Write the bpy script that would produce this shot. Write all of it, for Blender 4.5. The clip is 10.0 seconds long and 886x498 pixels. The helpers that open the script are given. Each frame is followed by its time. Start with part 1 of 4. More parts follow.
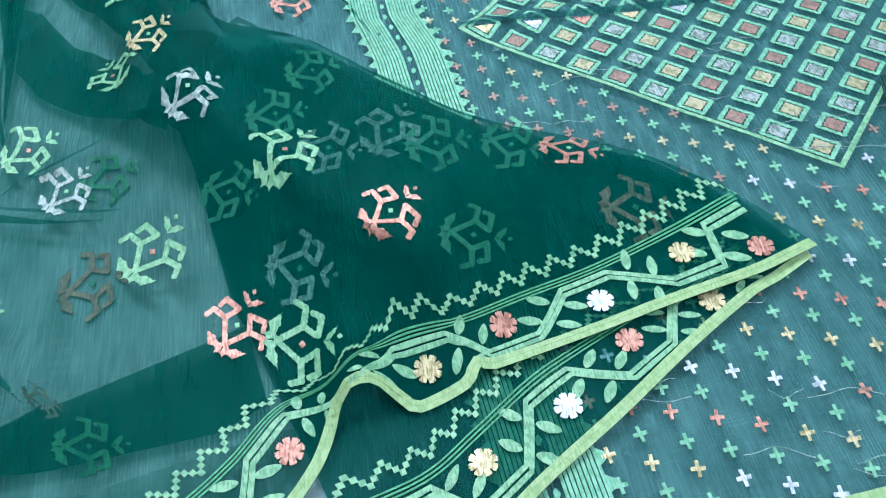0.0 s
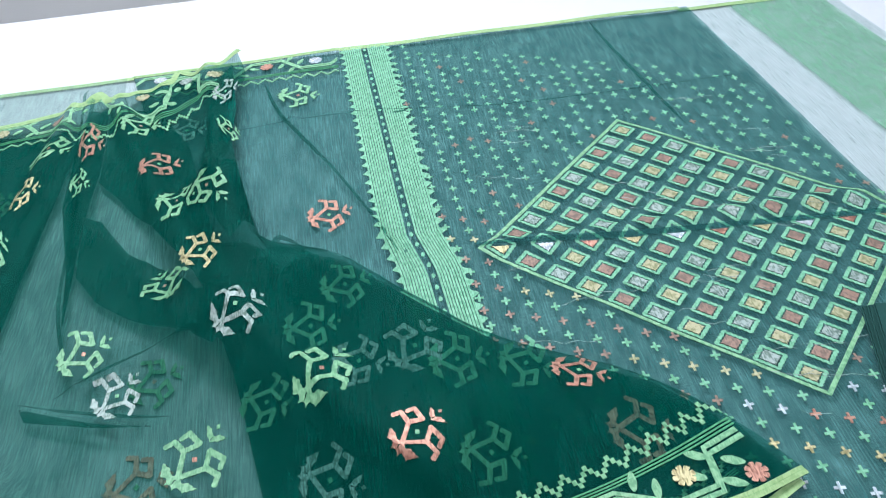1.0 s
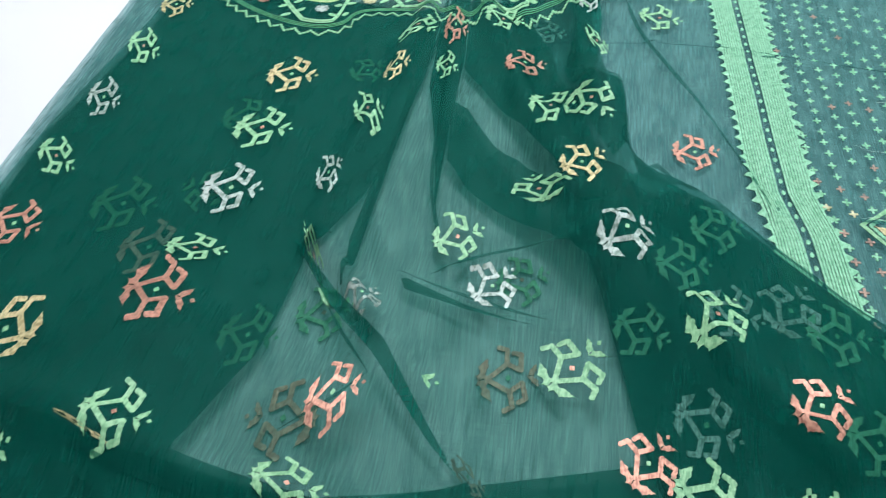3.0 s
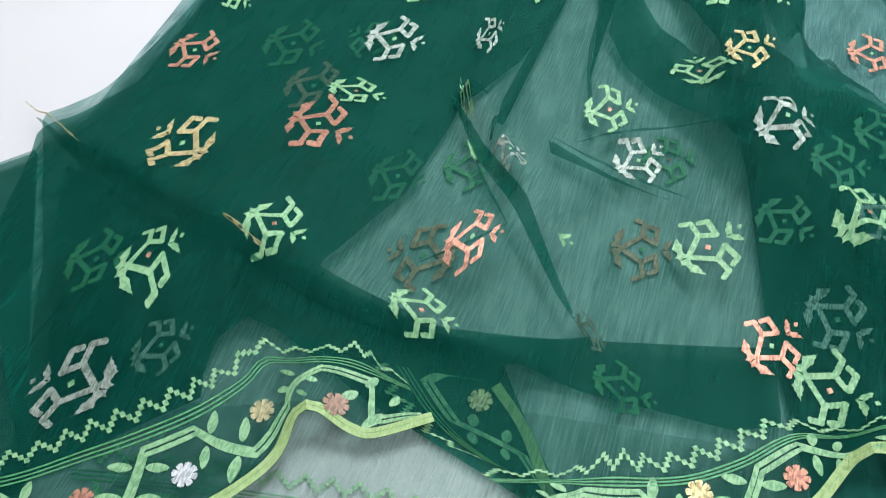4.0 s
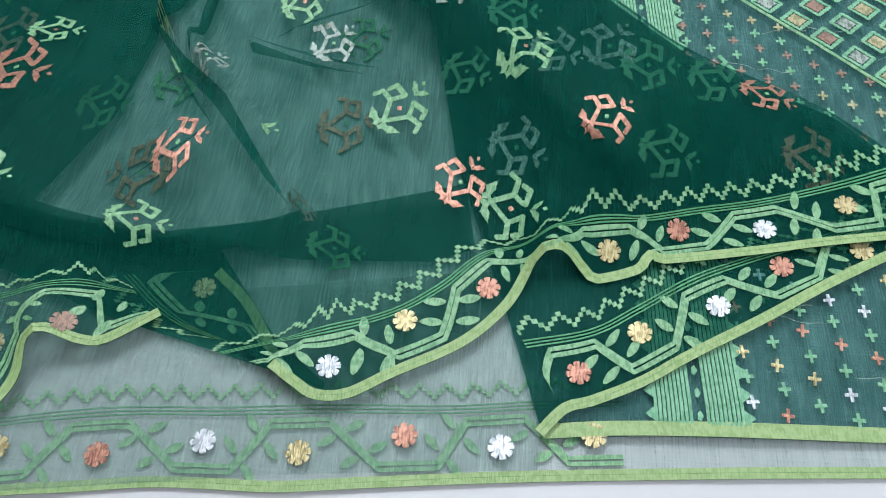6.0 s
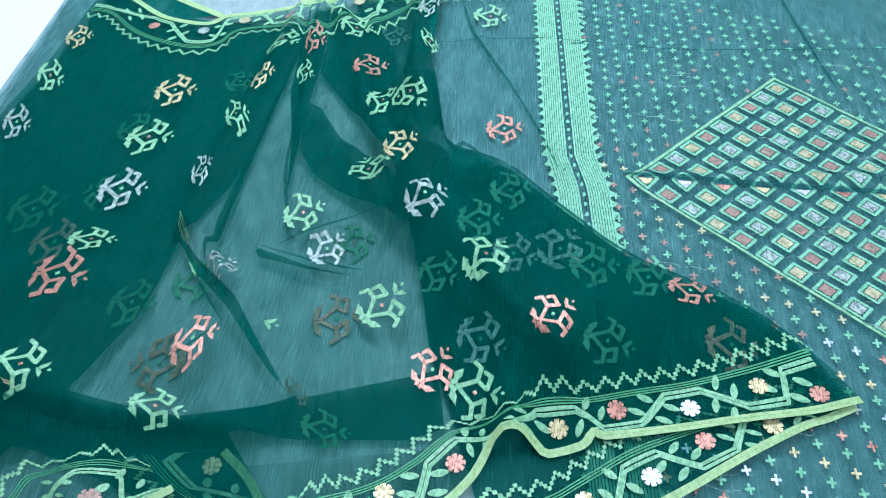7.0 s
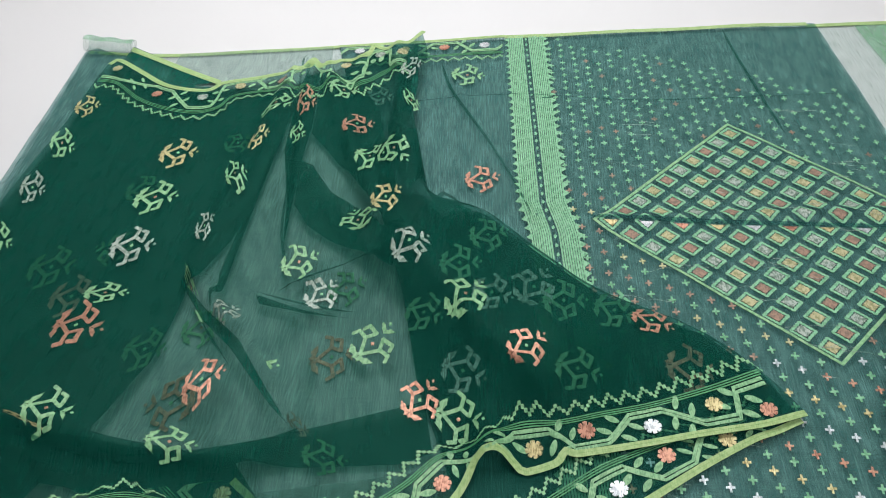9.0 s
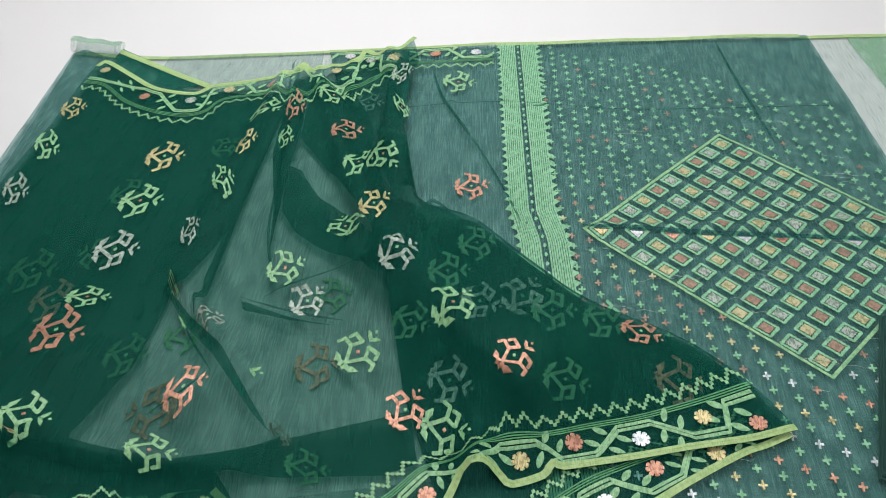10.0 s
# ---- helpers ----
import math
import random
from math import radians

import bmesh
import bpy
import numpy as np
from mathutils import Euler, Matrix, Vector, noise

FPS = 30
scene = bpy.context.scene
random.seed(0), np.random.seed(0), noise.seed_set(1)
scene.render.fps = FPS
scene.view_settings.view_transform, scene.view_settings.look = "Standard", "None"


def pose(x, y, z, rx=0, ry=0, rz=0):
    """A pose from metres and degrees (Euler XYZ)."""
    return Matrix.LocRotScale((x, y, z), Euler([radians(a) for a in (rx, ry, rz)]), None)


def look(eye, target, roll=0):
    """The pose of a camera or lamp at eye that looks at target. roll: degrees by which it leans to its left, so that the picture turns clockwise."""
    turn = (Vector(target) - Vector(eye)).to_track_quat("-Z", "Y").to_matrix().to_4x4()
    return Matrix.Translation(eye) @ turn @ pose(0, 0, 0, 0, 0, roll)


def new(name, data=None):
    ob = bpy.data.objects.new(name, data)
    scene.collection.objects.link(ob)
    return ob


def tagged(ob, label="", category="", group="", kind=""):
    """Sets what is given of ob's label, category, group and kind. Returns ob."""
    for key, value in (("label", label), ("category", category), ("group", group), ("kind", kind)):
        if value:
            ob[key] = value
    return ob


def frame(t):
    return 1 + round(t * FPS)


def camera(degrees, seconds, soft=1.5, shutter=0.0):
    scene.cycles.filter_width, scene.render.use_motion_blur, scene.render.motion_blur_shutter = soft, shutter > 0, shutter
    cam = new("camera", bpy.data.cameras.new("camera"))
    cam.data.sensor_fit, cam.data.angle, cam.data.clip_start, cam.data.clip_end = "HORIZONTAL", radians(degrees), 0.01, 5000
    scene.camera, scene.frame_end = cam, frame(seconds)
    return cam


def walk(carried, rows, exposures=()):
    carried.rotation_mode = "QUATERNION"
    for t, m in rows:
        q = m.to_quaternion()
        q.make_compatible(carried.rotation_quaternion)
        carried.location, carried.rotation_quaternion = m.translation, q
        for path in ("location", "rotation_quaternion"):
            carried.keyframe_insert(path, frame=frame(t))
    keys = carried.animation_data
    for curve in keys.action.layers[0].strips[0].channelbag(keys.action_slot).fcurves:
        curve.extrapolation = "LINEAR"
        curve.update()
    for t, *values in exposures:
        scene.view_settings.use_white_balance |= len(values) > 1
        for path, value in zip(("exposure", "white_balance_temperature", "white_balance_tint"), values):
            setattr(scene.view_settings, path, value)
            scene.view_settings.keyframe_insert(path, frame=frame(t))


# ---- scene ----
cam = camera(54.9, 10.0, soft=0.5, shutter=0.12)
PATH = [
    (0, (-0.061, -0.101, 0.481), (0.043, 1.19, -1.043), -6.9),
    (0.5, (-0.071, -0.118, 0.524), (0.035, 1.284, -0.898), -5.4),
    (1, (-0.07, -0.109, 0.565), (0.08, 1.43, -0.704), -4.8),
    (1.5, (-0.091, -0.085, 0.574), (0.048, 1.469, -0.676), -3.9),
    (2, (-0.138, -0.063, 0.585), (-0.032, 1.446, -0.724), -3.3),
    (2.5, (-0.211, -0.068, 0.602), (-0.297, 1.422, -0.73), -3.6),
    (3, (-0.271, -0.099, 0.579), (-0.499, 1.305, -0.827), -1),
    (3.2, (-0.284, -0.112, 0.577), (-0.608, 1.259, -0.842), -1.7),
    (4.3, (-0.264, -0.164, 0.571), (-0.746, 0.965, -1.007), -3.6),
    (4.5, (-0.242, -0.176, 0.571), (-0.723, 0.955, -1.007), -4.5),
    (5, (-0.2, -0.181, 0.569), (-0.542, 0.896, -1.081), -5),
    (5.2, (-0.182, -0.182, 0.565), (-0.48, 0.907, -1.086), -5.1),
    (6.3, (-0.111, -0.191, 0.59), (-0.276, 0.932, -1.057), -4.7),
    (6.5, (-0.105, -0.199, 0.627), (-0.268, 1.026, -0.945), -3.7),
    (6.6, (-0.103, -0.205, 0.648), (-0.264, 1.083, -0.874), -3.2),
    (7, (-0.088, -0.238, 0.695), (-0.281, 1.153, -0.73), -4.8),
    (7.5, (-0.077, -0.276, 0.737), (-0.286, 1.164, -0.635), -5.5),
    (8, (-0.073, -0.291, 0.754), (-0.257, 1.174, -0.595), -5.5),
    (8.5, (-0.068, -0.301, 0.757), (-0.247, 1.177, -0.578), -5.7),
    (9, (-0.063, -0.304, 0.758), (-0.248, 1.159, -0.593), -6.3),
    (9.5, (-0.061, -0.301, 0.75), (-0.246, 1.171, -0.591), -5.8),
    (10, (-0.061, -0.295, 0.749), (-0.224, 1.182, -0.59), -5),
]
walk(cam, [(t, look(eye, target, roll)) for t, eye, target, roll in PATH],
     [(0, 0.45, 5000, 10), (0.7, 0.45, 5000, 10), (1.0, 0.3, 5450, 10), (1.5, -0.2, 6050, 10), (2.0, -0.2, 6300, 10), (2.5, -0.08, 6350, 10), (3.0, 0.4, 5800, 10), (4.5, 0.42, 6150, 10),
      (5.0, 0.4, 5550, 10), (5.2, 0.4, 5400, 10), (6.3, -0.05, 5900, 10), (6.5, 0.2, 5300, 10), (7.0, 0.45, 4900, 10), (7.4, 0.4, 5200, 10), (7.8, 0.0, 6150, 10), (9, -0.1, 6350, 10), (10, -0.1, 6400, 10)])

# ---- world, lamps, exposure ----
world = bpy.data.worlds.new("room_dark")
world.use_nodes = True
world.node_tree.nodes["Background"].inputs[0].default_value = (0.9, 0.95, 1.0, 1)
world.node_tree.nodes["Background"].inputs[1].default_value = 0.05
scene.world = world
scene.cycles.transparent_max_bounces = 24


def panel_lamp(x, y, z, sx, sy, watts):
    data = bpy.data.lights.new("assumed_panel_light", "AREA")
    data.shape, data.size, data.size_y, data.energy = "RECTANGLE", sx, sy, watts
    data.color = (1.0, 0.985, 0.95)
    ob = new("assumed_panel_light", data)
    ob.matrix_world = pose(x, y, z)
    return ob


# Both panels unseen: back one set by the shadows, front one added as fill.
panel_lamp(-0.35, 1.35, 1.85, 0.9, 0.9, 33)
panel_lamp(0.9, -0.5, 1.85, 0.9, 0.9, 14)


# ---- materials ----
def mat(name):
    m = bpy.data.materials.new(name)
    m.use_nodes = True
    nt = m.node_tree
    return m, nt, nt.nodes["Principled BSDF"]


def node(nt, kind, **inputs):
    n = nt.nodes.new(kind)
    for k, v in inputs.items():
        n.inputs[k.replace("_", " ")].default_value = v
    return n


def streaks(nt, sx, sy, scale, detail=4.0):
    """Noise stretched along one thread direction, in metres."""
    tc = nt.nodes.new("ShaderNodeNewGeometry")
    mp = nt.nodes.new("ShaderNodeMapping")
    mp.inputs["Scale"].default_value = (sx, sy, 1.0)
    nt.links.new(tc.outputs["Position"], mp.inputs["Vector"])
    nz = node(nt, "ShaderNodeTexNoise", Scale=scale, Detail=detail)
    nt.links.new(mp.outputs["Vector"], nz.inputs["Vector"])
    return nz


def ramp(nt, source, lo, hi, a, b):
    r = nt.nodes.new("ShaderNodeMapRange")
    r.inputs["From Min"].default_value, r.inputs["From Max"].default_value = lo, hi
    r.inputs["To Min"].default_value, r.inputs["To Max"].default_value = a, b
    nt.links.new(source, r.inputs["Value"])
    return r


def sheer(name, colour, pale, tint, cover, slub):
    """Sheer woven cloth: threads that cover part of the surface, open between them."""
    m, nt, bsdf = mat(name)
    warp = streaks(nt, 330.0, 14.0, 2.2, 6.0)
    weft = streaks(nt, 10.0, 330.0, 2.2, 6.0)
    cloud = streaks(nt, 2.2, 1.0, 26.0, 6.0)
    soft_weft = ramp(nt, weft.outputs["Fac"], 0.0, 1.0, 0.32, 0.68)
    add = nt.nodes.new("ShaderNodeMath")
    add.operation = "ADD"
    nt.links.new(warp.outputs["Fac"], add.inputs[0])
    nt.links.new(soft_weft.outputs[0], add.inputs[1])
    mix = nt.nodes.new("ShaderNodeMixRGB")
    mix.inputs[1].default_value, mix.inputs[2].default_value = (*colour, 1), (*pale, 1)
    r = ramp(nt, add.outputs[0], 0.85, 1.35, 0.0, 1.0)
    nt.links.new(r.outputs[0], mix.inputs[0])
    nt.links.new(mix.outputs[0], bsdf.inputs["Base Color"])
    bsdf.inputs["Roughness"].default_value = 0.62
    bsdf.inputs["Specular IOR Level"].default_value = 0.08
    wrinkle = streaks(nt, 1.6, 0.9, 22.0, 4.0)
    bump = node(nt, "ShaderNodeBump", Strength=0.7, Distance=0.006)
    nt.links.new(wrinkle.outputs["Fac"], bump.inputs["Height"])
    nt.links.new(bump.outputs[0], bsdf.inputs["Normal"])
    clear = nt.nodes.new("ShaderNodeBsdfTransparent")
    clear.inputs[0].default_value = (*tint, 1)
    back = nt.nodes.new("ShaderNodeBsdfTranslucent")
    nt.links.new(mix.outputs[0], back.inputs[0])
    thick = nt.nodes.new("ShaderNodeMixShader")
    thick.inputs[0].default_value = 0.3
    nt.links.new(bsdf.outputs[0], thick.inputs[1])
    nt.links.new(back.outputs[0], thick.inputs[2])
    c1 = ramp(nt, add.outputs[0], 0.7, 1.3, cover - slub, cover + slub)
    c2 = ramp(nt, cloud.outputs["Fac"], 0.3, 0.7, 0.82, 1.18)
    mul = nt.nodes.new("ShaderNodeMath")
    mul.operation, mul.use_clamp = "MULTIPLY", True
    nt.links.new(c1.outputs[0], mul.inputs[0])
    nt.links.new(c2.outputs[0], mul.inputs[1])
    out = nt.nodes.new("ShaderNodeMixShader")
    nt.links.new(mul.outputs[0], out.inputs[0])
    nt.links.new(clear.outputs[0], out.inputs[1])
    nt.links.new(thick.outputs[0], out.inputs[2])
    nt.links.new(out.outputs[0], nt.nodes["Material Output"].inputs[0])
    return m


def thread(name, colour, dark, metallic, rough, scale=1.0):
    """Satin or metal brocade thread with fine ribs."""
    m, nt, bsdf = mat(name)
    ribs = streaks(nt, 750.0, 160.0, scale, 3.0)
    blot = streaks(nt, 1.0, 1.0, 220.0, 3.0)
    mix = nt.nodes.new("ShaderNodeMixRGB")
    mix.inputs[1].default_value, mix.inputs[2].default_value = (*dark, 1), (*colour, 1)
    add = nt.nodes.new("ShaderNodeMath")
    add.operation = "ADD"
    nt.links.new(ribs.outputs["Fac"], add.inputs[0])
    nt.links.new(blot.outputs["Fac"], add.inputs[1])
    r = ramp(nt, add.outputs[0], 0.86, 1.1, 0.0, 1.0)
    nt.links.new(r.outputs[0], mix.inputs[0])
    nt.links.new(mix.outputs[0], bsdf.inputs["Base Color"])
    bump = node(nt, "ShaderNodeBump", Strength=0.8, Distance=0.0009)
    nt.links.new(ribs.outputs["Fac"], bump.inputs["Height"])
    nt.links.new(bump.outputs[0], bsdf.inputs["Normal"])
    bsdf.inputs["Metallic"].default_value = metallic
    bsdf.inputs["Roughness"].default_value = rough
    return m


def plain(name, colour, rough, vary=0.05, scale=8.0, bump_d=0.0004):
    m, nt, bsdf = mat(name)
    n1 = streaks(nt, 1.0, 1.0, scale, 5.0)
    n2 = streaks(nt, 1.0, 1.0, scale * 25, 3.0)
    mix = nt.nodes.new("ShaderNodeMixRGB")
    mix.inputs[1].default_value = (*[c * (1 - vary) for c in colour], 1)
    mix.inputs[2].default_value = (*[min(1, c * (1 + vary)) for c in colour], 1)
    nt.links.new(n1.outputs["Fac"], mix.inputs[0])
    nt.links.new(mix.outputs[0], bsdf.inputs["Base Color"])
    bump = node(nt, "ShaderNodeBump", Strength=0.3, Distance=bump_d)
    nt.links.new(n2.outputs["Fac"], bump.inputs["Height"])
    nt.links.new(bump.outputs[0], bsdf.inputs["Normal"])
    bsdf.inputs["Roughness"].default_value = rough
    return m


M_BASE = sheer("pale_sheer_cloth", (0.22, 0.34, 0.32), (0.55, 0.62, 0.62), (0.93, 0.97, 0.95), 0.26, 0.24)
M_BODY = sheer("green_sheer_body", (0.002, 0.06, 0.055), (0.09, 0.22, 0.21), (0.72, 0.95, 0.93), 0.53, 0.4)
M_DRAPE = sheer("green_sheer_drape", (0.003, 0.078, 0.057), (0.008, 0.108, 0.082), (0.72, 0.94, 0.9), 0.52, 0.2)
M_DOUBLE = sheer("green_doubled_cloth", (0.004, 0.1, 0.073), (0.01, 0.14, 0.105), (0.6, 0.91, 0.84), 0.72, 0.16)
M_DENSE = plain("dark_green_plain_cloth", (0.004, 0.05, 0.04), 0.8, 0.2, 40.0)
M_LIGHT = sheer("pale_green_sheer_cloth", (0.2, 0.45, 0.27), (0.35, 0.6, 0.4), (0.9, 0.98, 0.93), 0.45, 0.1)
PALE = thread("pale_green_thread", (0.27, 0.49, 0.26), (0.13, 0.31, 0.15), 0.0, 0.5)
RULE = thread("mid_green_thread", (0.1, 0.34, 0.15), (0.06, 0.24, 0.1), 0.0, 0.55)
COPPER = thread("copper_thread", (0.58, 0.3, 0.21), (0.3, 0.13, 0.09), 0.45, 0.42)
GOLD = thread("gold_thread", (0.64, 0.55, 0.3), (0.3, 0.25, 0.11), 0.45, 0.4)
SILVER = thread("silver_thread", (0.7, 0.72, 0.76), (0.38, 0.42, 0.45), 0.45, 0.4)
# Copies of the pale thread darkened in colour, as seen through cloth above.
PALE_DIMMED = thread("pale_green_thread_painted_dim", (0.05, 0.2, 0.1), (0.03, 0.15, 0.07), 0.0, 0.65)
PALE_VEILED = thread("pale_green_thread_painted_veil", (0.15, 0.38, 0.22), (0.09, 0.28, 0.14), 0.0, 0.6)
DULL_PALE = thread("washed_green_thread", (0.24, 0.5, 0.31), (0.14, 0.36, 0.2), 0.0, 0.6)
WASHED = thread("faded_green_cross_thread", (0.24, 0.48, 0.3), (0.13, 0.34, 0.18), 0.0, 0.6)
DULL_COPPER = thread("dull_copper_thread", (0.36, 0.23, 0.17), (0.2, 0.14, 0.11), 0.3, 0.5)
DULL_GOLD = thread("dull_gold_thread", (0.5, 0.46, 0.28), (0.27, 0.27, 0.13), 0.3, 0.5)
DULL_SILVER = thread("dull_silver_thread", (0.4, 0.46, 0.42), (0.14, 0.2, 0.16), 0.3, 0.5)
M_SELVAGE = thread("lime_selvage_weave", (0.36, 0.5, 0.22), (0.26, 0.4, 0.15), 0.0, 0.55)
SELVAGE_DARK = thread("lime_selvage_shadow_thread", (0.26, 0.42, 0.15), (0.2, 0.36, 0.12), 0.0, 0.6)
M_TABLE = plain("white_laminate", (0.64, 0.64, 0.665), 0.45, 0.02, 3.0)
M_WALL = plain("off_white_wall_paint", (0.72, 0.7, 0.68), 0.85, 0.03, 2.0)
M_CEIL = plain("white_ceiling_paint", (0.8, 0.8, 0.79), 0.9, 0.02, 2.0)
M_FLOOR = plain("grey_floor_tile", (0.4, 0.4, 0.39), 0.5, 0.08, 4.0)
m, nt, bsdf = mat("lamp_diffuser")
bsdf.inputs["Emission Color"].default_value = (1.0, 0.98, 0.95, 1)
bsdf.inputs["Emission Strength"].default_value = 3.0
M_LAMP = m


# ---- shape helpers ----
def part(name, bm, material, parent=None, label=""):
    me = bpy.data.meshes.new(name)
    bm.to_mesh(me)
    bm.free()
    me.materials.append(material)
    ob = new(name, me)
    if parent:
        ob.parent = parent
    return tagged(ob, label)


def mesh_part(name, verts, faces, material, parent=None, label="", smooth=False):
    me = bpy.data.meshes.new(name)
    me.from_pydata(verts, [], faces)
    me.update()
    me.materials.append(material)
    if smooth:
        me.polygons.foreach_set("use_smooth", [True] * len(me.polygons))
    ob = new(name, me)
    if parent:
        ob.parent = parent
    return tagged(ob, label)


def box(bm, x0, y0, z0, x1, y1, z1, bevel=0.0):
    r = bmesh.ops.create_cube(bm, size=1.0)
    for v in r["verts"]:
        v.co = Vector(((x0 + x1) / 2 + v.co.x * (x1 - x0), (y0 + y1) / 2 + v.co.y * (y1 - y0), (z0 + z1) / 2 + v.co.z * (z1 - z0)))
    if bevel:
        bmesh.ops.bevel(bm, geom=list({e for v in r["verts"] for e in v.link_edges}), offset=bevel, segments=2, affect="EDGES")


def curve(points, step=0.006):
    """Catmull-Rom line through the points, evenly stepped."""
    p = np.array(points, float)
    p = np.vstack([2 * p[0] - p[1], p, 2 * p[-1] - p[-2]])
    out = []
    for i in range(1, len(p) - 2):
        n = max(2, int(np.linalg.norm(p[i + 1] - p[i]) / step))
        for k in range(n):
            t = k / n
            out.append(0.5 * (2 * p[i] + (p[i + 1] - p[i - 1]) * t + (2 * p[i - 1] - 5 * p[i] + 4 * p[i + 1] - p[i + 2]) * t * t
                              + (3 * p[i] - p[i - 1] - 3 * p[i + 1] + p[i + 2]) * t ** 3))
    out.append(p[-2])
    return np.array(out)


def along(line, f):
    """The point at the fraction f of a line's length."""
    seg = np.linalg.norm(np.diff(line, axis=0), axis=1)
    s = np.concatenate([[0], np.cumsum(seg)])
    return np.array([np.interp(f * s[-1], s, line[:, 0]), np.interp(f * s[-1], s, line[:, 1])])


def length(line):
    return float(np.linalg.norm(np.diff(line, axis=0), axis=1).sum())


def to_line(x, y, line):
    """Distance of the points to a line of pieces, and the nearest points."""
    best = np.full(x.shape, 1e9)
    nx, ny = x.copy(), y.copy()
    for a, b in zip(line[:-1], line[1:]):
        d = b - a
        t = np.clip(((x - a[0]) * d[0] + (y - a[1]) * d[1]) / max(1e-12, d @ d), 0, 1)
        px, py = a[0] + t * d[0], a[1] + t * d[1]
        q = np.hypot(x - px, y - py)
        w = q < best
        best, nx, ny = np.where(w, q, best), np.where(w, px, nx), np.where(w, py, ny)
    return best, nx, ny


def inside(x, y, poly):
    hit = np.zeros(x.shape, bool)
    for a, b in zip(poly, np.roll(poly, -1, axis=0)):
        c = (a[1] > y) != (b[1] > y)
        with np.errstate(divide="ignore", invalid="ignore"):
            hit ^= c & (x < (b[0] - a[0]) * (y - a[1]) / (b[1] - a[1]) + a[0])
    return hit


def sampled(height):
    """The height function read from a fine raster, for speed."""
    gx, gy = np.meshgrid(np.arange(-0.95, 0.8, 0.004), np.arange(-0.12, 1.2, 0.004), indexing="ij")
    table_z = height(gx, gy)

    def look_up(x, y):
        x, y = np.asarray(x, float), np.asarray(y, float)
        u = np.clip((x + 0.95) / 0.004, 0, table_z.shape[0] - 1.001)
        v = np.clip((y + 0.12) / 0.004, 0, table_z.shape[1] - 1.001)
        i, j = u.astype(int), v.astype(int)
        a, b = u - i, v - j
        return (table_z[i, j] * (1 - a) * (1 - b) + table_z[i + 1, j] * a * (1 - b) + table_z[i, j + 1] * (1 - a) * b + table_z[i + 1, j + 1] * a * b)
    return look_up


def ridge(x, y, points, height, width):
    d, _, _ = to_line(x, y, curve(points, 0.02))
    return height * np.exp(-(d / width) ** 2)


def waves(x, y, amp, k, seed):
    return amp * (np.sin(k * (x + 0.6 * y) + seed) * np.sin(k * 0.7 * (y - 0.35 * x) + 1.7 * seed) + 0.5 * np.sin(k * 2.1 * (0.8 * x - y) + seed * 2.3))


# Heights of the four layers of cloth over the table.
@sampled
def h_base(x, y):
    return 0.0022 + waves(x, y, 0.0005, 22, 0.3)


@sampled
def h_body(x, y):
    z = 0.0062 + waves(x, y, 0.0008, 19, 1.1)
    z = z + ridge(x, y, [(0.033, 0.556), (0.211, 0.558), (0.449, 0.557)], 0.006, 0.012)
    z = z + ridge(x, y, [(0.286, 1.040), (0.319, 0.724)], 0.003, 0.006)
    z = z + ridge(x, y, [(-0.073, 0.871), (0.122, 0.838), (0.446, 0.832)], 0.002, 0.005)
    z = z + ridge(x, y, [(-0.191, 0.966), (-0.110, 0.742), (-0.050, 0.568)], 0.006, 0.007)
    return z


def slope_ridge(x, y, start, end, tall_start, tall_end, width):
    """A straight ridge whose height runs from one end to the other."""
    a, b = np.array(start), np.array(end)
    d = b - a
    s = np.clip(((x - a[0]) * d[0] + (y - a[1]) * d[1]) / (d @ d), 0, 1)
    far = np.hypot(x - a[0] - s * d[0], y - a[1] - s * d[1])
    return (tall_start + (tall_end - tall_start) * s) * np.exp(-(far / width) ** 2)


RIGHT = curve([(-0.228, 1.045), (-0.213, 0.955), (-0.236, 0.900), (-0.209, 0.700), (-0.181, 0.583), (-0.145, 0.581), (-0.108, 0.571), (-0.038, 0.493), (0.026, 0.426),
               (0.139, 0.352), (0.192, 0.294), (0.226, 0.237)], 0.01)


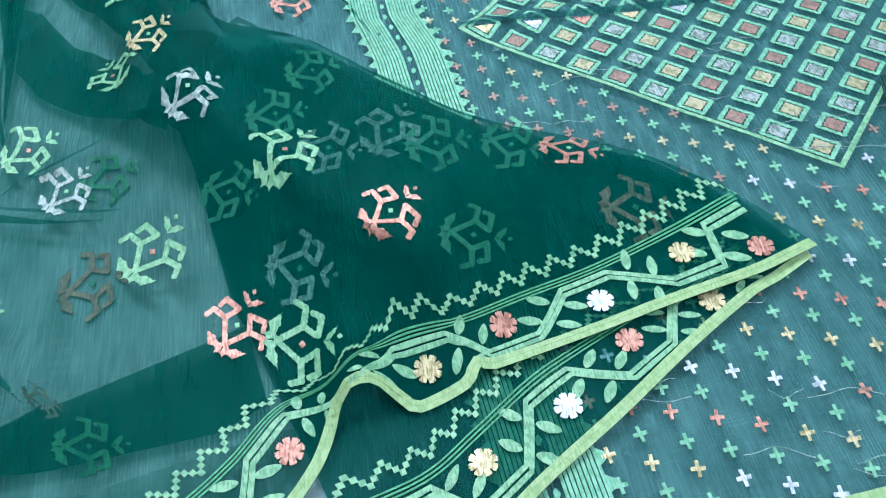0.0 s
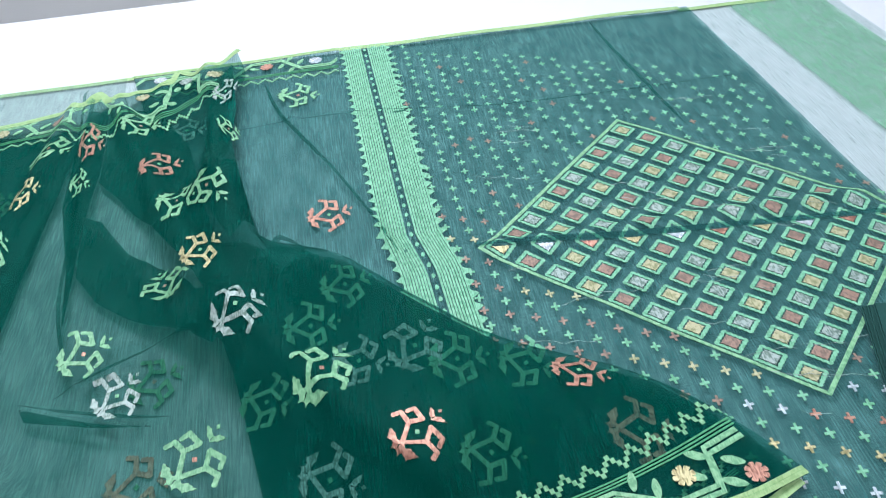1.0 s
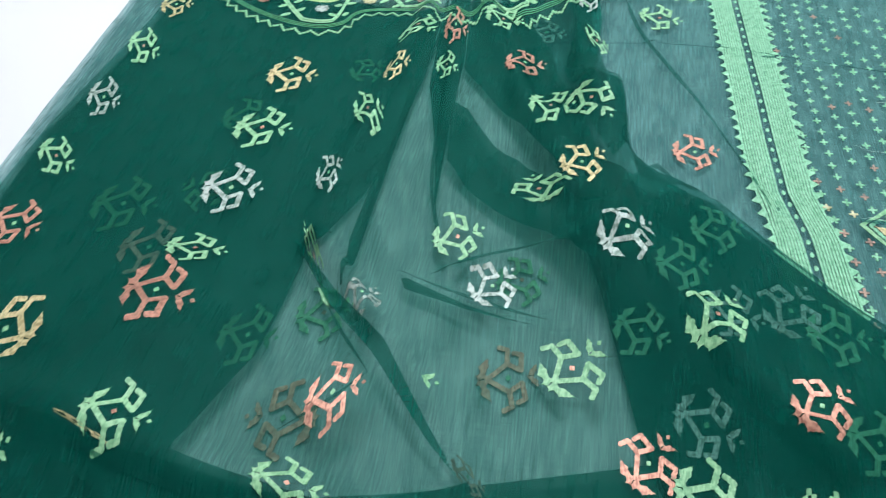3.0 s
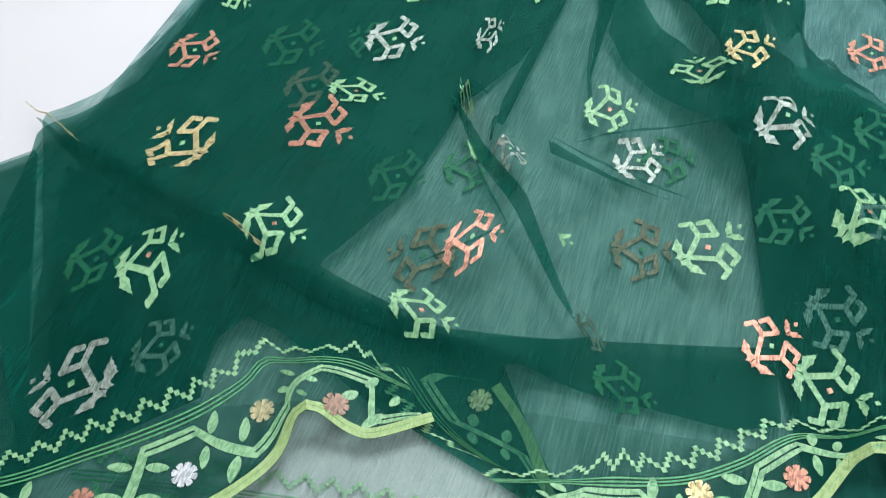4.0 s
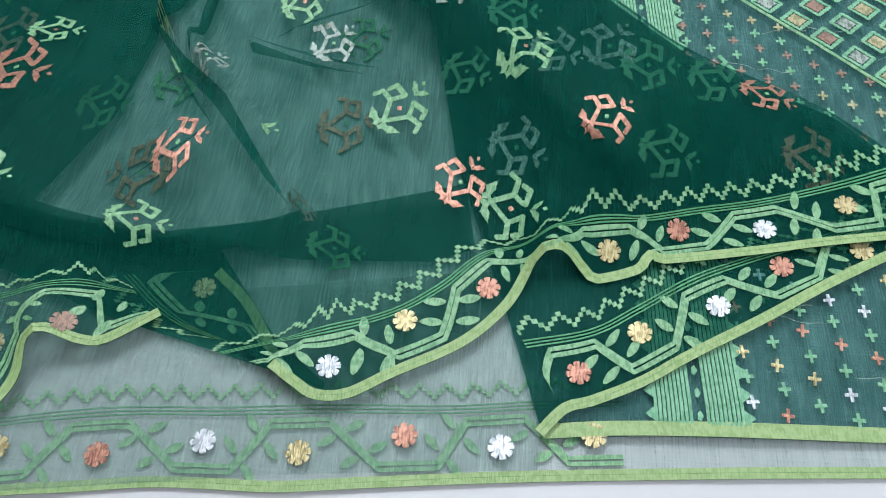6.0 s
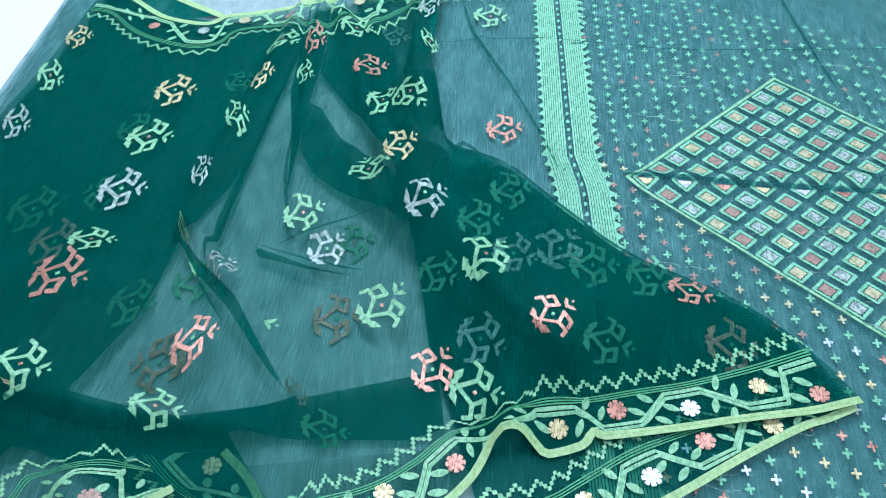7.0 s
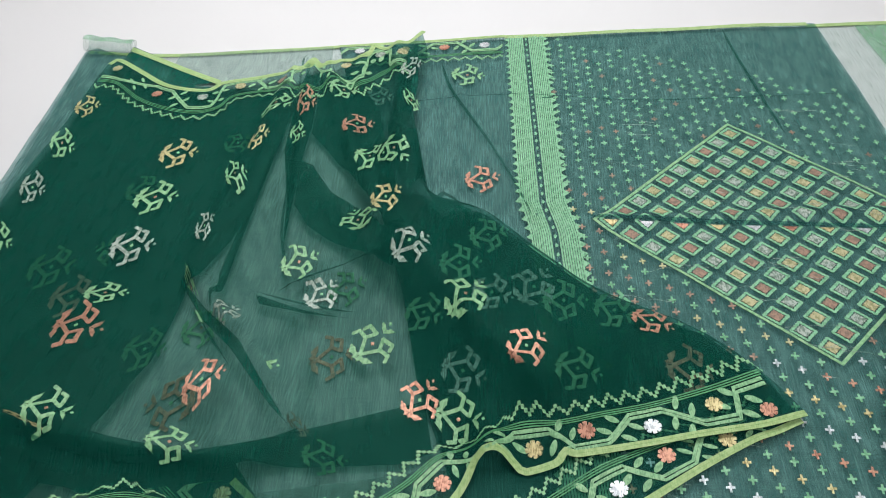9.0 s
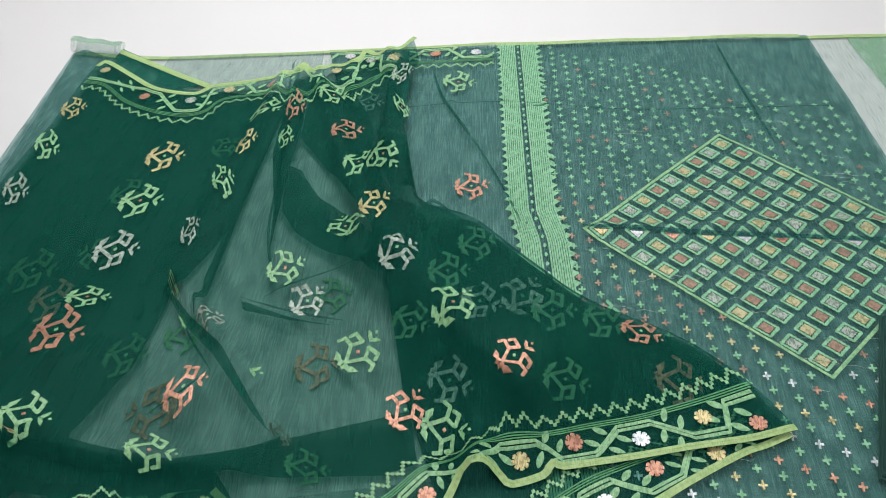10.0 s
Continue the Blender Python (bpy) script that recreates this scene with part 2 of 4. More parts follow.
@sampled
def h_drape(x, y):
    # broad swellings of the loose end
    z = 0.0145 + waves(x, y, 0.0012, 16, 2.0)
    z = z + ridge(x, y, [(-0.215, 0.66), (-0.19, 0.45), (-0.127, 0.37), (-0.05, 0.295)], 0.05, 0.07)
    z = z + ridge(x, y, [(0.0, 0.33), (0.09, 0.325)], 0.02, 0.05)
    z = z + ridge(x, y, [(-0.226, 1.06), (-0.22, 0.85), (-0.215, 0.66)], 0.018, 0.04)
    z = z + ridge(x, y, [(-0.66, 0.13), (-0.61, 0.21), (-0.585, 0.3)], 0.042, 0.07)
    z = z + ridge(x, y, [(-0.43, 0.285), (-0.425, 0.275)], 0.02, 0.05)
    # sharper folds and gathers
    z = z + ridge(x, y, [(-0.858, 0.295), (-0.779, 0.283), (-0.646, 0.231), (-0.58, 0.21), (-0.479, 0.2), (-0.409, 0.19), (-0.35, 0.185)], 0.014, 0.02)
    z = z + slope_ridge(x, y, (-0.478, 0.45), (-0.312, 0.24), 0.035, 0.006, 0.012)
    z = z + slope_ridge(x, y, (-0.424, 0.99), (-0.36, 0.5), 0.015, 0.006, 0.012)
    z = z + slope_ridge(x, y, (-0.437, 0.96), (-0.49, 0.5), 0.016, 0.008, 0.014)
    z = z + slope_ridge(x, y, (-0.39, 0.97), (-0.25, 0.53), 0.014, 0.01, 0.015)
    z = z + slope_ridge(x, y, (-0.27, 1.03), (-0.235, 0.68), 0.013, 0.012, 0.014)
    z = z + slope_ridge(x, y, (-0.33, 1.0), (-0.3, 0.6), 0.009, 0.004, 0.012)
    z = z + ridge(x, y, [(-0.396, 0.424), (-0.33, 0.392), (-0.262, 0.372)], 0.006, 0.006)
    z = z + ridge(x, y, [(-0.35, 0.436), (-0.308, 0.452), (-0.25, 0.464), (-0.2, 0.475)], 0.007, 0.007)
    z = z + ridge(x, y, [(-0.2, 0.46), (-0.1, 0.31), (-0.045, 0.255)], 0.007, 0.009)
    z = z + ridge(x, y, [(-0.099, 0.185), (-0.105, 0.215)], 0.018, 0.018)
    z = z + ridge(x, y, [(-0.482, 0.09), (-0.5, 0.13)], 0.014, 0.02)
    # hems lie low
    z = z - 0.005 * np.exp(-((y - 0.03 - 0.75 * (x + 0.27)) / 0.06) ** 2) * (x > -0.3)
    # the doubled edge turns over in a soft roll
    d, _, _ = to_line(x, y, RIGHT)
    turn = np.clip(d / 0.016 + np.clip((y - 0.6) / 0.1, 0, 1), 0, 1)
    return 0.012 + (z - 0.012) * np.sqrt(np.clip(1 - (1 - turn) ** 2, 0.02, 1))


def h_under(x, y):
    return np.maximum(0.0065, 0.55 * h_drape(x, y))


HEIGHT = {}


def cloth(name, outline, height, material, parent, label="", step=0.007, kind="mesh"):
    """A sheet of cloth with that outline, laid over a height function."""
    poly = np.array(outline, float)
    lo, hi = poly.min(0) - step, poly.max(0) + step
    nx, ny = int((hi[0] - lo[0]) / step) + 1, int((hi[1] - lo[1]) / step) + 1
    gx, gy = np.meshgrid(lo[0] + np.arange(nx) * step, lo[1] + np.arange(ny) * step, indexing="ij")
    cell = inside(gx[:-1, :-1] + step / 2, gy[:-1, :-1] + step / 2, poly)
    count = np.zeros((nx, ny), int)
    for dx in (0, 1):
        for dy in (0, 1):
            count[dx:nx - 1 + dx, dy:ny - 1 + dy] += cell
    edge = (count > 0) & (count < 4)
    ring = np.vstack([poly, poly[:1]])
    ex, ey = gx[edge], gy[edge]
    _, px, py = to_line(ex, ey, ring)
    gx[edge], gy[edge] = px, py
    used = count > 0
    idx = -np.ones((nx, ny), int)
    idx[used] = np.arange(used.sum())
    vx, vy = gx[used], gy[used]
    vz = height(vx, vy)
    faces = [(idx[i, j], idx[i + 1, j], idx[i + 1, j + 1], idx[i, j + 1]) for i, j in zip(*np.nonzero(cell))]
    ob = mesh_part(name, list(zip(vx.tolist(), vy.tolist(), vz.tolist())), [tuple(int(k) for k in f) for f in faces], material, parent, label, True)
    HEIGHT[ob] = height
    return ob


def jagged(poly, step, amp):
    """An outline with the small stair steps of brocade weaving."""
    out = []
    for a, b in zip(poly, poly[1:] + poly[:1]):
        a, b = np.array(a, float), np.array(b, float)
        d = b - a
        n = int(np.linalg.norm(d) / step)
        out.append(tuple(a))
        if n < 2:
            continue
        nrm = np.array([d[1], -d[0]]) / np.linalg.norm(d)
        for k in range(1, n):
            out.append(tuple(a + d * k / n + nrm * (amp if k % 2 else 0.0)))
    return out


def stroke(points, width):
    """Outlines of a line of that width, one four-sided piece per stretch."""
    out = []
    for a, b in zip(points[:-1], points[1:]):
        a, b = np.array(a, float), np.array(b, float)
        d = (b - a) / np.linalg.norm(b - a)
        n = np.array([-d[1], d[0]]) * width / 2
        e = d * width * 0.35
        out.append([tuple(a - e - n), tuple(b + e - n), tuple(b + e + n), tuple(a - e + n)])
    return out


def laid(name, polys, place, height, material, parent, label="", lift=0.0009, thick=0.0006, joined=False):
    """Flat pieces in pattern space, carried by place() onto the cloth, with a little thickness."""
    bm = bmesh.new()
    flat = np.array([place(*q) for poly in polys for q in poly])
    tall = height(flat[:, 0], flat[:, 1]) + lift
    at = 0
    for k, poly in enumerate(polys):
        p, z = flat[at:at + len(poly)], tall[at:at + len(poly)] + (0.0 if joined else 0.00004 * (k % 5))
        at += len(poly)
        top = [bm.verts.new((x, y, h)) for (x, y), h in zip(p, z)]
        try:
            f = bm.faces.new(top)
        except ValueError:
            continue
        low = [bm.verts.new((x, y, h - thick)) for (x, y), h in zip(p, z)]
        for i in range(len(top)):
            j = (i + 1) % len(top)
            bm.faces.new((top[i], low[i], low[j], top[j]))
    bm.normal_update()
    bmesh.ops.triangulate(bm, faces=[f for f in bm.faces if len(f.verts) > 4])
    if joined:
        bmesh.ops.remove_doubles(bm, verts=bm.verts, dist=0.00002)
    bmesh.ops.recalc_face_normals(bm, faces=bm.faces)
    return part(name, bm, material, parent, label)


# ---- the room ----
bm = bmesh.new()
box(bm, -2.6, -2.2, -0.78, 2.6, 2.4, -0.75)
tagged(part("floor", bm, M_FLOOR), "grey tiled floor under the table", "floor", kind="structure")
for nm, b in (("wall_north", (-2.6, 2.2, -0.75, 2.6, 2.3, 1.9)), ("wall_south", (-2.6, -2.2, -0.75, 2.6, -2.1, 1.9)),
              ("wall_west", (-2.6, -2.1, -0.75, -2.5, 2.2, 1.9)), ("wall_east", (2.5, -2.1, -0.75, 2.6, 2.2, 1.9))):
    bm = bmesh.new()
    box(bm, *b)
    tagged(part(nm, bm, M_WALL), "plain off-white painted wall of the room", "wall", kind="structure")
bm = bmesh.new()
box(bm, -2.6, -2.2, 1.9, 2.6, 2.3, 2.0)
tagged(part("ceiling", bm, M_CEIL), "plain white ceiling over the table", "ceiling", kind="structure")
# Assumed fittings around the two unseen lamps.
for lx, ly in ((-0.35, 1.35), (0.9, -0.5)):
    lamp = tagged(new("assumed_ceiling_light"), "assumed white square panel light under the ceiling, out of view", "ceiling light", "ceiling lights")
    lamp.location = (lx, ly, 1.9)
    bm = bmesh.new()
    for sx in (-1, 1):
        box(bm, sx * 0.47 - 0.02, -0.49, -0.06, sx * 0.47 + 0.02, 0.49, 0.0)
        box(bm, -0.45, sx * 0.47 - 0.02, -0.06, 0.45, sx * 0.47 + 0.02, 0.0)
    part("frame", bm, M_CEIL, lamp)
    bm = bmesh.new()
    box(bm, -0.45, -0.45, -0.04, 0.45, 0.45, -0.03)
    part("diffuser", bm, M_LAMP, lamp, "glowing white diffuser")

table = tagged(new("table"), "large white laminate display table under the cloth", "table")
table.location = (0, 0, -0.75)
bm = bmesh.new()
box(bm, -1.6, -0.5, 0.72, 0.78, 1.33, 0.75, 0.004)
part("tabletop", bm, M_TABLE, table)
bm = bmesh.new()
box(bm, -1.5, -0.4, 0.64, 0.68, 1.2, 0.72)
part("apron", bm, M_TABLE, table)
for lx in (-1.5, 0.62):
    for ly in (-0.4, 1.14):
        bm = bmesh.new()
        box(bm, lx, ly, 0.0, lx + 0.06, ly + 0.06, 0.64)
        part("leg", bm, M_TABLE, table)

# ---- the sari, layer by layer ----
sari = tagged(new("sari"), "sheer bottle-green sari with woven motifs spread on a white table", "sari")

FRONT_EDGE = curve([(-0.596, -0.06), (-0.552, -0.046), (-0.515, -0.034), (-0.476, -0.024), (-0.436, -0.019), (-0.377, -0.011), (-0.332, -0.009), (-0.285, -0.008), (-0.217, 0.0), (-0.108, 0.012), (0.009, 0.022), (0.151, 0.033)], 0.01)
BASE = cloth("base_layer", np.vstack([FRONT_EDGE, [(0.74, 0.065), (0.665, 1.04), (0.277, 1.062), (-0.321, 1.062), (-0.686, 1.06), (-0.866, 1.09),
                                      (-0.85, 0.84), (-0.842, 0.63), (-0.82, 0.29), (-0.714, 0.0), (-0.65, -0.07)]]), h_base, M_BASE, sari,
             "pale sheer grey-green single layer", 0.01)
OVER = cloth("upper_base_layer", [(-0.526, -0.028), (-0.297, 0.003), (-0.105, 0.020), (-0.104, 0.042), (-0.130, 0.130), (-0.146, 0.180), (-0.421, 0.141), (-0.576, 0.075), (-0.617, -0.052)],
             lambda x, y: h_base(x, y) + 0.0022, M_BASE, sari, "pale sheer cloth lying over its own border", 0.01)
S1_LEFT = [(-0.103, 0.042), (-0.130, 0.131), (-0.181, 0.284), (-0.214, 0.437), (-0.307, 0.772), (-0.381, 1.053)]
BODY = cloth("body_layer", S1_LEFT + [(-0.079, 1.062), (0.277, 1.062), (0.442, 1.055), (0.455, 0.85), (0.465, 0.618), (0.5, 0.066), (0.155, 0.056), (-0.032, 0.049)], h_body,
             M_BODY, sari, "sheer teal-green body covered with little crosses", 0.008)
FAR = cloth("end_piece", [(0.59, 0.071), (0.722, 0.075), (0.645, 1.038), (0.505, 1.045)], lambda x, y: h_base(x, y) + 0.002, M_LIGHT, sari, "pale mint green end of the cloth", 0.012)

# lines of the draped end
A_OUT = curve([(0.224, 0.237), (0.2, 0.229), (0.171, 0.221), (0.11, 0.21), (0.051, 0.198), (-0.014, 0.187), (-0.022, 0.191), (-0.032, 0.178), (-0.065, 0.168), (-0.077, 0.175), (-0.088, 0.184), (-0.099, 0.185), (-0.112, 0.179), (-0.131, 0.143), (-0.163, 0.109), (-0.212, 0.08), (-0.243, 0.061), (-0.268, 0.058), (-0.286, 0.067), (-0.306, 0.08)], 0.005)
A_IN = curve([(0.188, 0.294), (0.117, 0.265), (0.032, 0.24), (-0.025, 0.222), (-0.075, 0.216), (-0.111, 0.198), (-0.151, 0.189), (-0.185, 0.156), (-0.222, 0.13), (-0.277, 0.11), (-0.343, 0.089)], 0.005)
B_OUT = curve([(-0.397, 0.118), (-0.433, 0.092), (-0.452, 0.089), (-0.477, 0.092), (-0.488, 0.086), (-0.49, 0.059), (-0.499, 0.036), (-0.52, 0.006), (-0.556, -0.027), (-0.595, -0.053), (-0.638, -0.085)], 0.005)
B_IN = curve([(-0.423, 0.137), (-0.473, 0.142), (-0.502, 0.127), (-0.533, 0.123), (-0.542, 0.1), (-0.563, 0.067), (-0.594, 0.035), (-0.626, 0.008), (-0.658, -0.018), (-0.7, -0.044)], 0.005)
C_OUT = curve([(-0.103, 0.042), (-0.086, 0.061), (-0.069, 0.067), (-0.032, 0.085), (0.006, 0.11), (0.059, 0.142), (0.115, 0.178), (0.167, 0.208), (0.19, 0.217), (0.219, 0.231)], 0.005)
C_IN = curve([(-0.118, 0.112), (-0.069, 0.125), (-0.034, 0.147), (0.006, 0.174), (0.043, 0.192), (0.112, 0.221), (0.176, 0.252)], 0.005)
D_OUT = curve([(-0.362, 0.166), (-0.331, 0.138), (-0.293, 0.084)], 0.005)
D_IN = curve([(-0.436, 0.157), (-0.401, 0.128), (-0.367, 0.110), (-0.319, 0.098)], 0.005)
E_OUT = curve([(-0.795, 1.012), (-0.778, 1.028), (-0.718, 0.981), (-0.656, 0.933), (-0.589, 0.913), (-0.563, 0.934), (-0.511, 0.945), (-0.459, 0.957), (-0.424, 0.947), (-0.411, 0.991), (-0.391, 0.958), (-0.369, 0.991), (-0.328, 0.991), (-0.316, 1.04), (-0.287, 1.019), (-0.254, 1.015), (-0.228, 1.045)], 0.005)
E_IN = curve([(-0.793, 0.957), (-0.753, 0.944), (-0.698, 0.892), (-0.644, 0.861), (-0.588, 0.846), (-0.554, 0.857), (-0.538, 0.887), (-0.503, 0.899), (-0.449, 0.902), (-0.426, 0.895), (-0.39, 0.898), (-0.362, 0.921), (-0.33, 0.898), (-0.288, 0.939), (-0.245, 0.931)], 0.005)
LEFT = curve([(-0.637, -0.085), (-0.675, -0.03), (-0.69, 0.036), (-0.745, 0.129), (-0.858, 0.29), (-0.838, 0.366), (-0.83, 0.46), (-0.825, 0.619), (-0.808, 0.789), (-0.798, 0.968), (-0.795, 1.012)], 0.01)
DRAPE = cloth("draped_end", np.vstack([E_OUT[:-1], RIGHT[:-1], A_OUT, [(-0.33, 0.095), (-0.36, 0.108)], B_OUT[:-1], LEFT[:-1]]), h_drape, M_DRAPE, sari,
              "loose sheer dark green end with creature-like motifs", 0.006)

# second thickness where the draped end is folded double
UNDER = cloth("folded_under_layer", [(-0.537, 0.218), (-0.5, 0.32), (-0.490, 0.449), (-0.455, 0.537), (-0.437, 0.641), (-0.432, 0.744), (-0.427, 0.901), (-0.629, 0.938), (-0.572, 0.947), (-0.680, 1.019), (-0.772, 1.084),
                                      (-0.787, 0.976), (-0.802, 0.790), (-0.828, 0.599), (-0.819, 0.387), (-0.869, 0.286), (-0.830, 0.165), (-0.731, 0.057), (-0.659, -0.015), (-0.571, 0.083), (-0.587, 0.120),
                                      (-0.578, 0.156), (-0.538, 0.154), (-0.456, 0.122), (-0.350, 0.094), (-0.254, 0.066), (-0.309, 0.111), (-0.368, 0.185), (-0.300, 0.180),
                                      (-0.193, 0.184), (-0.161, 0.198), (-0.173, 0.262), (-0.291, 0.230), (-0.418, 0.196)], h_under, M_DOUBLE, sari,
              "doubled dark green cloth folded beneath", 0.006)
LINING = cloth("doubled_layer", [(-0.216, 0.456), (-0.251, 0.508), (-0.235, 0.612), (-0.145, 0.589), (-0.108, 0.570), (-0.038, 0.488), (0.026, 0.420), (0.141, 0.350), (0.185, 0.299), (0.119, 0.269),
                                 (0.048, 0.256), (-0.045, 0.230), (-0.102, 0.223), (-0.147, 0.203), (-0.181, 0.276)], lambda x, y: 0.0105 + 0.25 * np.maximum(0.0, h_drape(x, y) - 0.016), M_DOUBLE, sari,
               "second dark green thickness of the loose end", 0.006)
cloth("rolled_side", [(-0.865, 1.077), (-0.779, 1.059), (-0.788, 0.961), (-0.800, 0.785), (-0.819, 0.594), (-0.810, 0.383), (-0.830, 0.292), (-0.852, 0.632), (-0.858, 0.857)],
      lambda x, y: h_base(x, y) + 0.003 + 0.010 * np.exp(-((x + 0.835) / 0.02) ** 2), M_BODY, sari, "sheer grey-green cloth turned over at the side", 0.006)
for k in range(2):
    cloth("side_flap", [(-0.859, 0.270), (-0.749, 0.112), (-0.652, -0.024), (-0.685, -0.052), (-0.796, -0.011), (-0.890, 0.101), (-0.892, 0.232)],
          lambda x, y, k=k: h_base(x, y) + 0.004 + 0.003 * k, M_DRAPE, sari, "dark green cloth hanging over at the side", 0.008)
cloth("back_strip", [(-0.676, 1.055), (-0.391, 1.056), (-0.381, 0.925), (-0.681, 0.880)], lambda x, y: h_base(x, y) + 0.002, M_BASE, sari, "pale sheer second layer along the back", 0.01)
roll_v, roll_f, rim_v = [], [], []
for i in range(17):
    x = -0.864 + i * 0.0062
    r = 0.0135 - 0.003 * i / 16 + 0.0006 * math.sin(i * 0.9)
    yc = 1.088 - 0.018 * i / 16
    for k in range(15):
        a = 2 * math.pi * k / 14 + 0.6
        roll_v.append((x + 0.003 * math.sin(a), yc + 1.25 * r * math.cos(a), 0.005 + r + r * math.sin(a)))
    for a in (0.9, 1.5, 2.1):
        rim_v.append((x, yc + 1.26 * r * math.cos(a), 0.0055 + r + r * math.sin(a)))
for i in range(16):
    for k in range(14):
        roll_f.append((i * 15 + k, (i + 1) * 15 + k, (i + 1) * 15 + k + 1, i * 15 + k + 1))
roll = mesh_part("rolled_edge", roll_v, roll_f, M_BASE, sari, "pale sheer edge curled into a loose roll", smooth=True)
mesh_part("selvage", rim_v, [(i * 3 + k, i * 3 + 3 + k, i * 3 + 4 + k, i * 3 + k + 1) for i in range(16) for k in range(2)], M_LIGHT, roll, "", True)
# Added sheet: its dark cloth stands in for shade in the front hollow.
cloth("fold_shade_sheet", [(-0.821, 0.263), (-0.643, 0.219), (-0.559, 0.177), (-0.584, 0.132), (-0.579, 0.093), (-0.623, 0.038), (-0.679, 0.041), (-0.789, 0.2)],
      lambda x, y: np.maximum(0.0055, 0.4 * h_drape(x, y)), M_DOUBLE, sari, "added dark green sheet standing in for shade inside the front fold", 0.007)
FLAP = cloth("turned_flap", np.vstack([C_OUT, [(0.192, 0.298), (0.120, 0.303), (-0.095, 0.298), (-0.171, 0.265), (-0.130, 0.131)]]), lambda x, y: h_body(x, y) + 0.0035, M_DRAPE, sari,
             "turned-back dark green flap with a flowered border", 0.006)


def pleat(points, above=-0.0035, material=None):
    return cloth("pleat", points, lambda x, y: h_drape(x, y) + above, material or M_DOUBLE, sari, "", 0.003)


cloth("standing_pleat", [(-0.512, 0.465), (-0.448, 0.391), (-0.391, 0.332), (-0.362, 0.29), (-0.315, 0.224), (-0.342, 0.252), (-0.372, 0.289), (-0.404, 0.329), (-0.453, 0.382)], lambda x, y: h_drape(x, y) + 0.003, M_DOUBLE, sari,
      "narrow pointed pleat standing up", 0.003)
pleat([(-0.394, 0.942), (-0.333, 0.936), (-0.284, 0.835), (-0.238, 0.622), (-0.206, 0.509), (-0.237, 0.514), (-0.26, 0.564), (-0.307, 0.655), (-0.36, 0.742), (-0.383, 0.773)])
pleat([(-0.386, 0.694), (-0.368, 0.693), (-0.33, 0.627), (-0.284, 0.573), (-0.243, 0.513), (-0.185, 0.494), (-0.222, 0.435), (-0.27, 0.488), (-0.316, 0.523), (-0.354, 0.558), (-0.378, 0.596)])
pleat([(-0.417, 0.928), (-0.396, 0.948), (-0.385, 0.786), (-0.383, 0.684), (-0.382, 0.584), (-0.379, 0.512), (-0.393, 0.614), (-0.419, 0.734), (-0.425, 0.853)])
pleat([(-0.264, 0.938), (-0.233, 1.012), (-0.223, 0.878), (-0.232, 0.676), (-0.211, 0.707), (-0.192, 0.608), (-0.21, 0.566), (-0.238, 0.629), (-0.264, 0.778), (-0.255, 0.854)])
pleat([(-0.424, 0.886), (-0.431, 0.735), (-0.438, 0.607), (-0.442, 0.44), (-0.441, 0.375), (-0.454, 0.469), (-0.449, 0.572), (-0.441, 0.702)])
pleat([(-0.396, 0.425), (-0.33, 0.396), (-0.262, 0.374), (-0.33, 0.39), (-0.39, 0.412)])
# Extra strip along the front roll, added to darken its shadowed band.
pleat([(-0.833, 0.285), (-0.759, 0.271), (-0.628, 0.212), (-0.57, 0.197), (-0.524, 0.2), (-0.453, 0.192), (-0.406, 0.183), (-0.353, 0.209), (-0.307, 0.227), (-0.311, 0.192), (-0.37, 0.173), (-0.425, 0.169), (-0.482, 0.163), (-0.537, 0.165), (-0.561, 0.168), (-0.599, 0.183), (-0.72, 0.246), (-0.829, 0.275)])


def fold_line(points, width=0.0035, base=None):
    """The thicker, darker line where sheer cloth turns back on itself."""
    line = curve(points, 0.006)
    d = np.gradient(line, axis=0)
    d /= np.linalg.norm(d, axis=1)[:, None]
    n = np.stack([-d[:, 1], d[:, 0]], 1) * width / 2
    taper = np.minimum(1.0, np.minimum(np.arange(len(line)), np.arange(len(line))[::-1]) / 6.0 + 0.15)[:, None]
    a, b = line - n * taper, line + n * taper
    hgt = base or h_drape
    va = np.column_stack([a, hgt(a[:, 0], a[:, 1]) + 0.0009])
    vb = np.column_stack([b, hgt(b[:, 0], b[:, 1]) + 0.0009])
    k = len(line)
    mesh_part("fold_edge", [tuple(p) for p in np.vstack([va, vb]).tolist()], [(i, i + 1, k + i + 1, k + i) for i in range(k - 1)], M_DRAPE, sari, "", True)


fold_line([(-0.4, 0.305), (-0.422, 0.27), (-0.456, 0.244)], 0.003)
fold_line([(-0.458, 0.387), (-0.428, 0.343), (-0.4, 0.305)], 0.003)
fold_line([(-0.432, 0.724), (-0.442, 0.563), (-0.442, 0.431)], 0.003)
fold_line([(-0.401, 0.429), (-0.334, 0.407), (-0.261, 0.382)], 0.004)
fold_line([(-0.369, 0.431), (-0.315, 0.462), (-0.249, 0.462), (-0.190, 0.428)], 0.005)
fold_line([(-0.211, 0.433), (-0.150, 0.343), (-0.103, 0.290), (-0.046, 0.242)], 0.005)
fold_line([(-0.425, 0.986), (-0.424, 0.824), (-0.447, 0.605), (-0.511, 0.485)], 0.004)
fold_line([(-0.416, 0.975), (-0.397, 0.673), (-0.388, 0.557), (-0.365, 0.465)], 0.004)
fold_line([(-0.377, 0.965), (-0.330, 0.803), (-0.256, 0.619), (-0.222, 0.567)], 0.003)
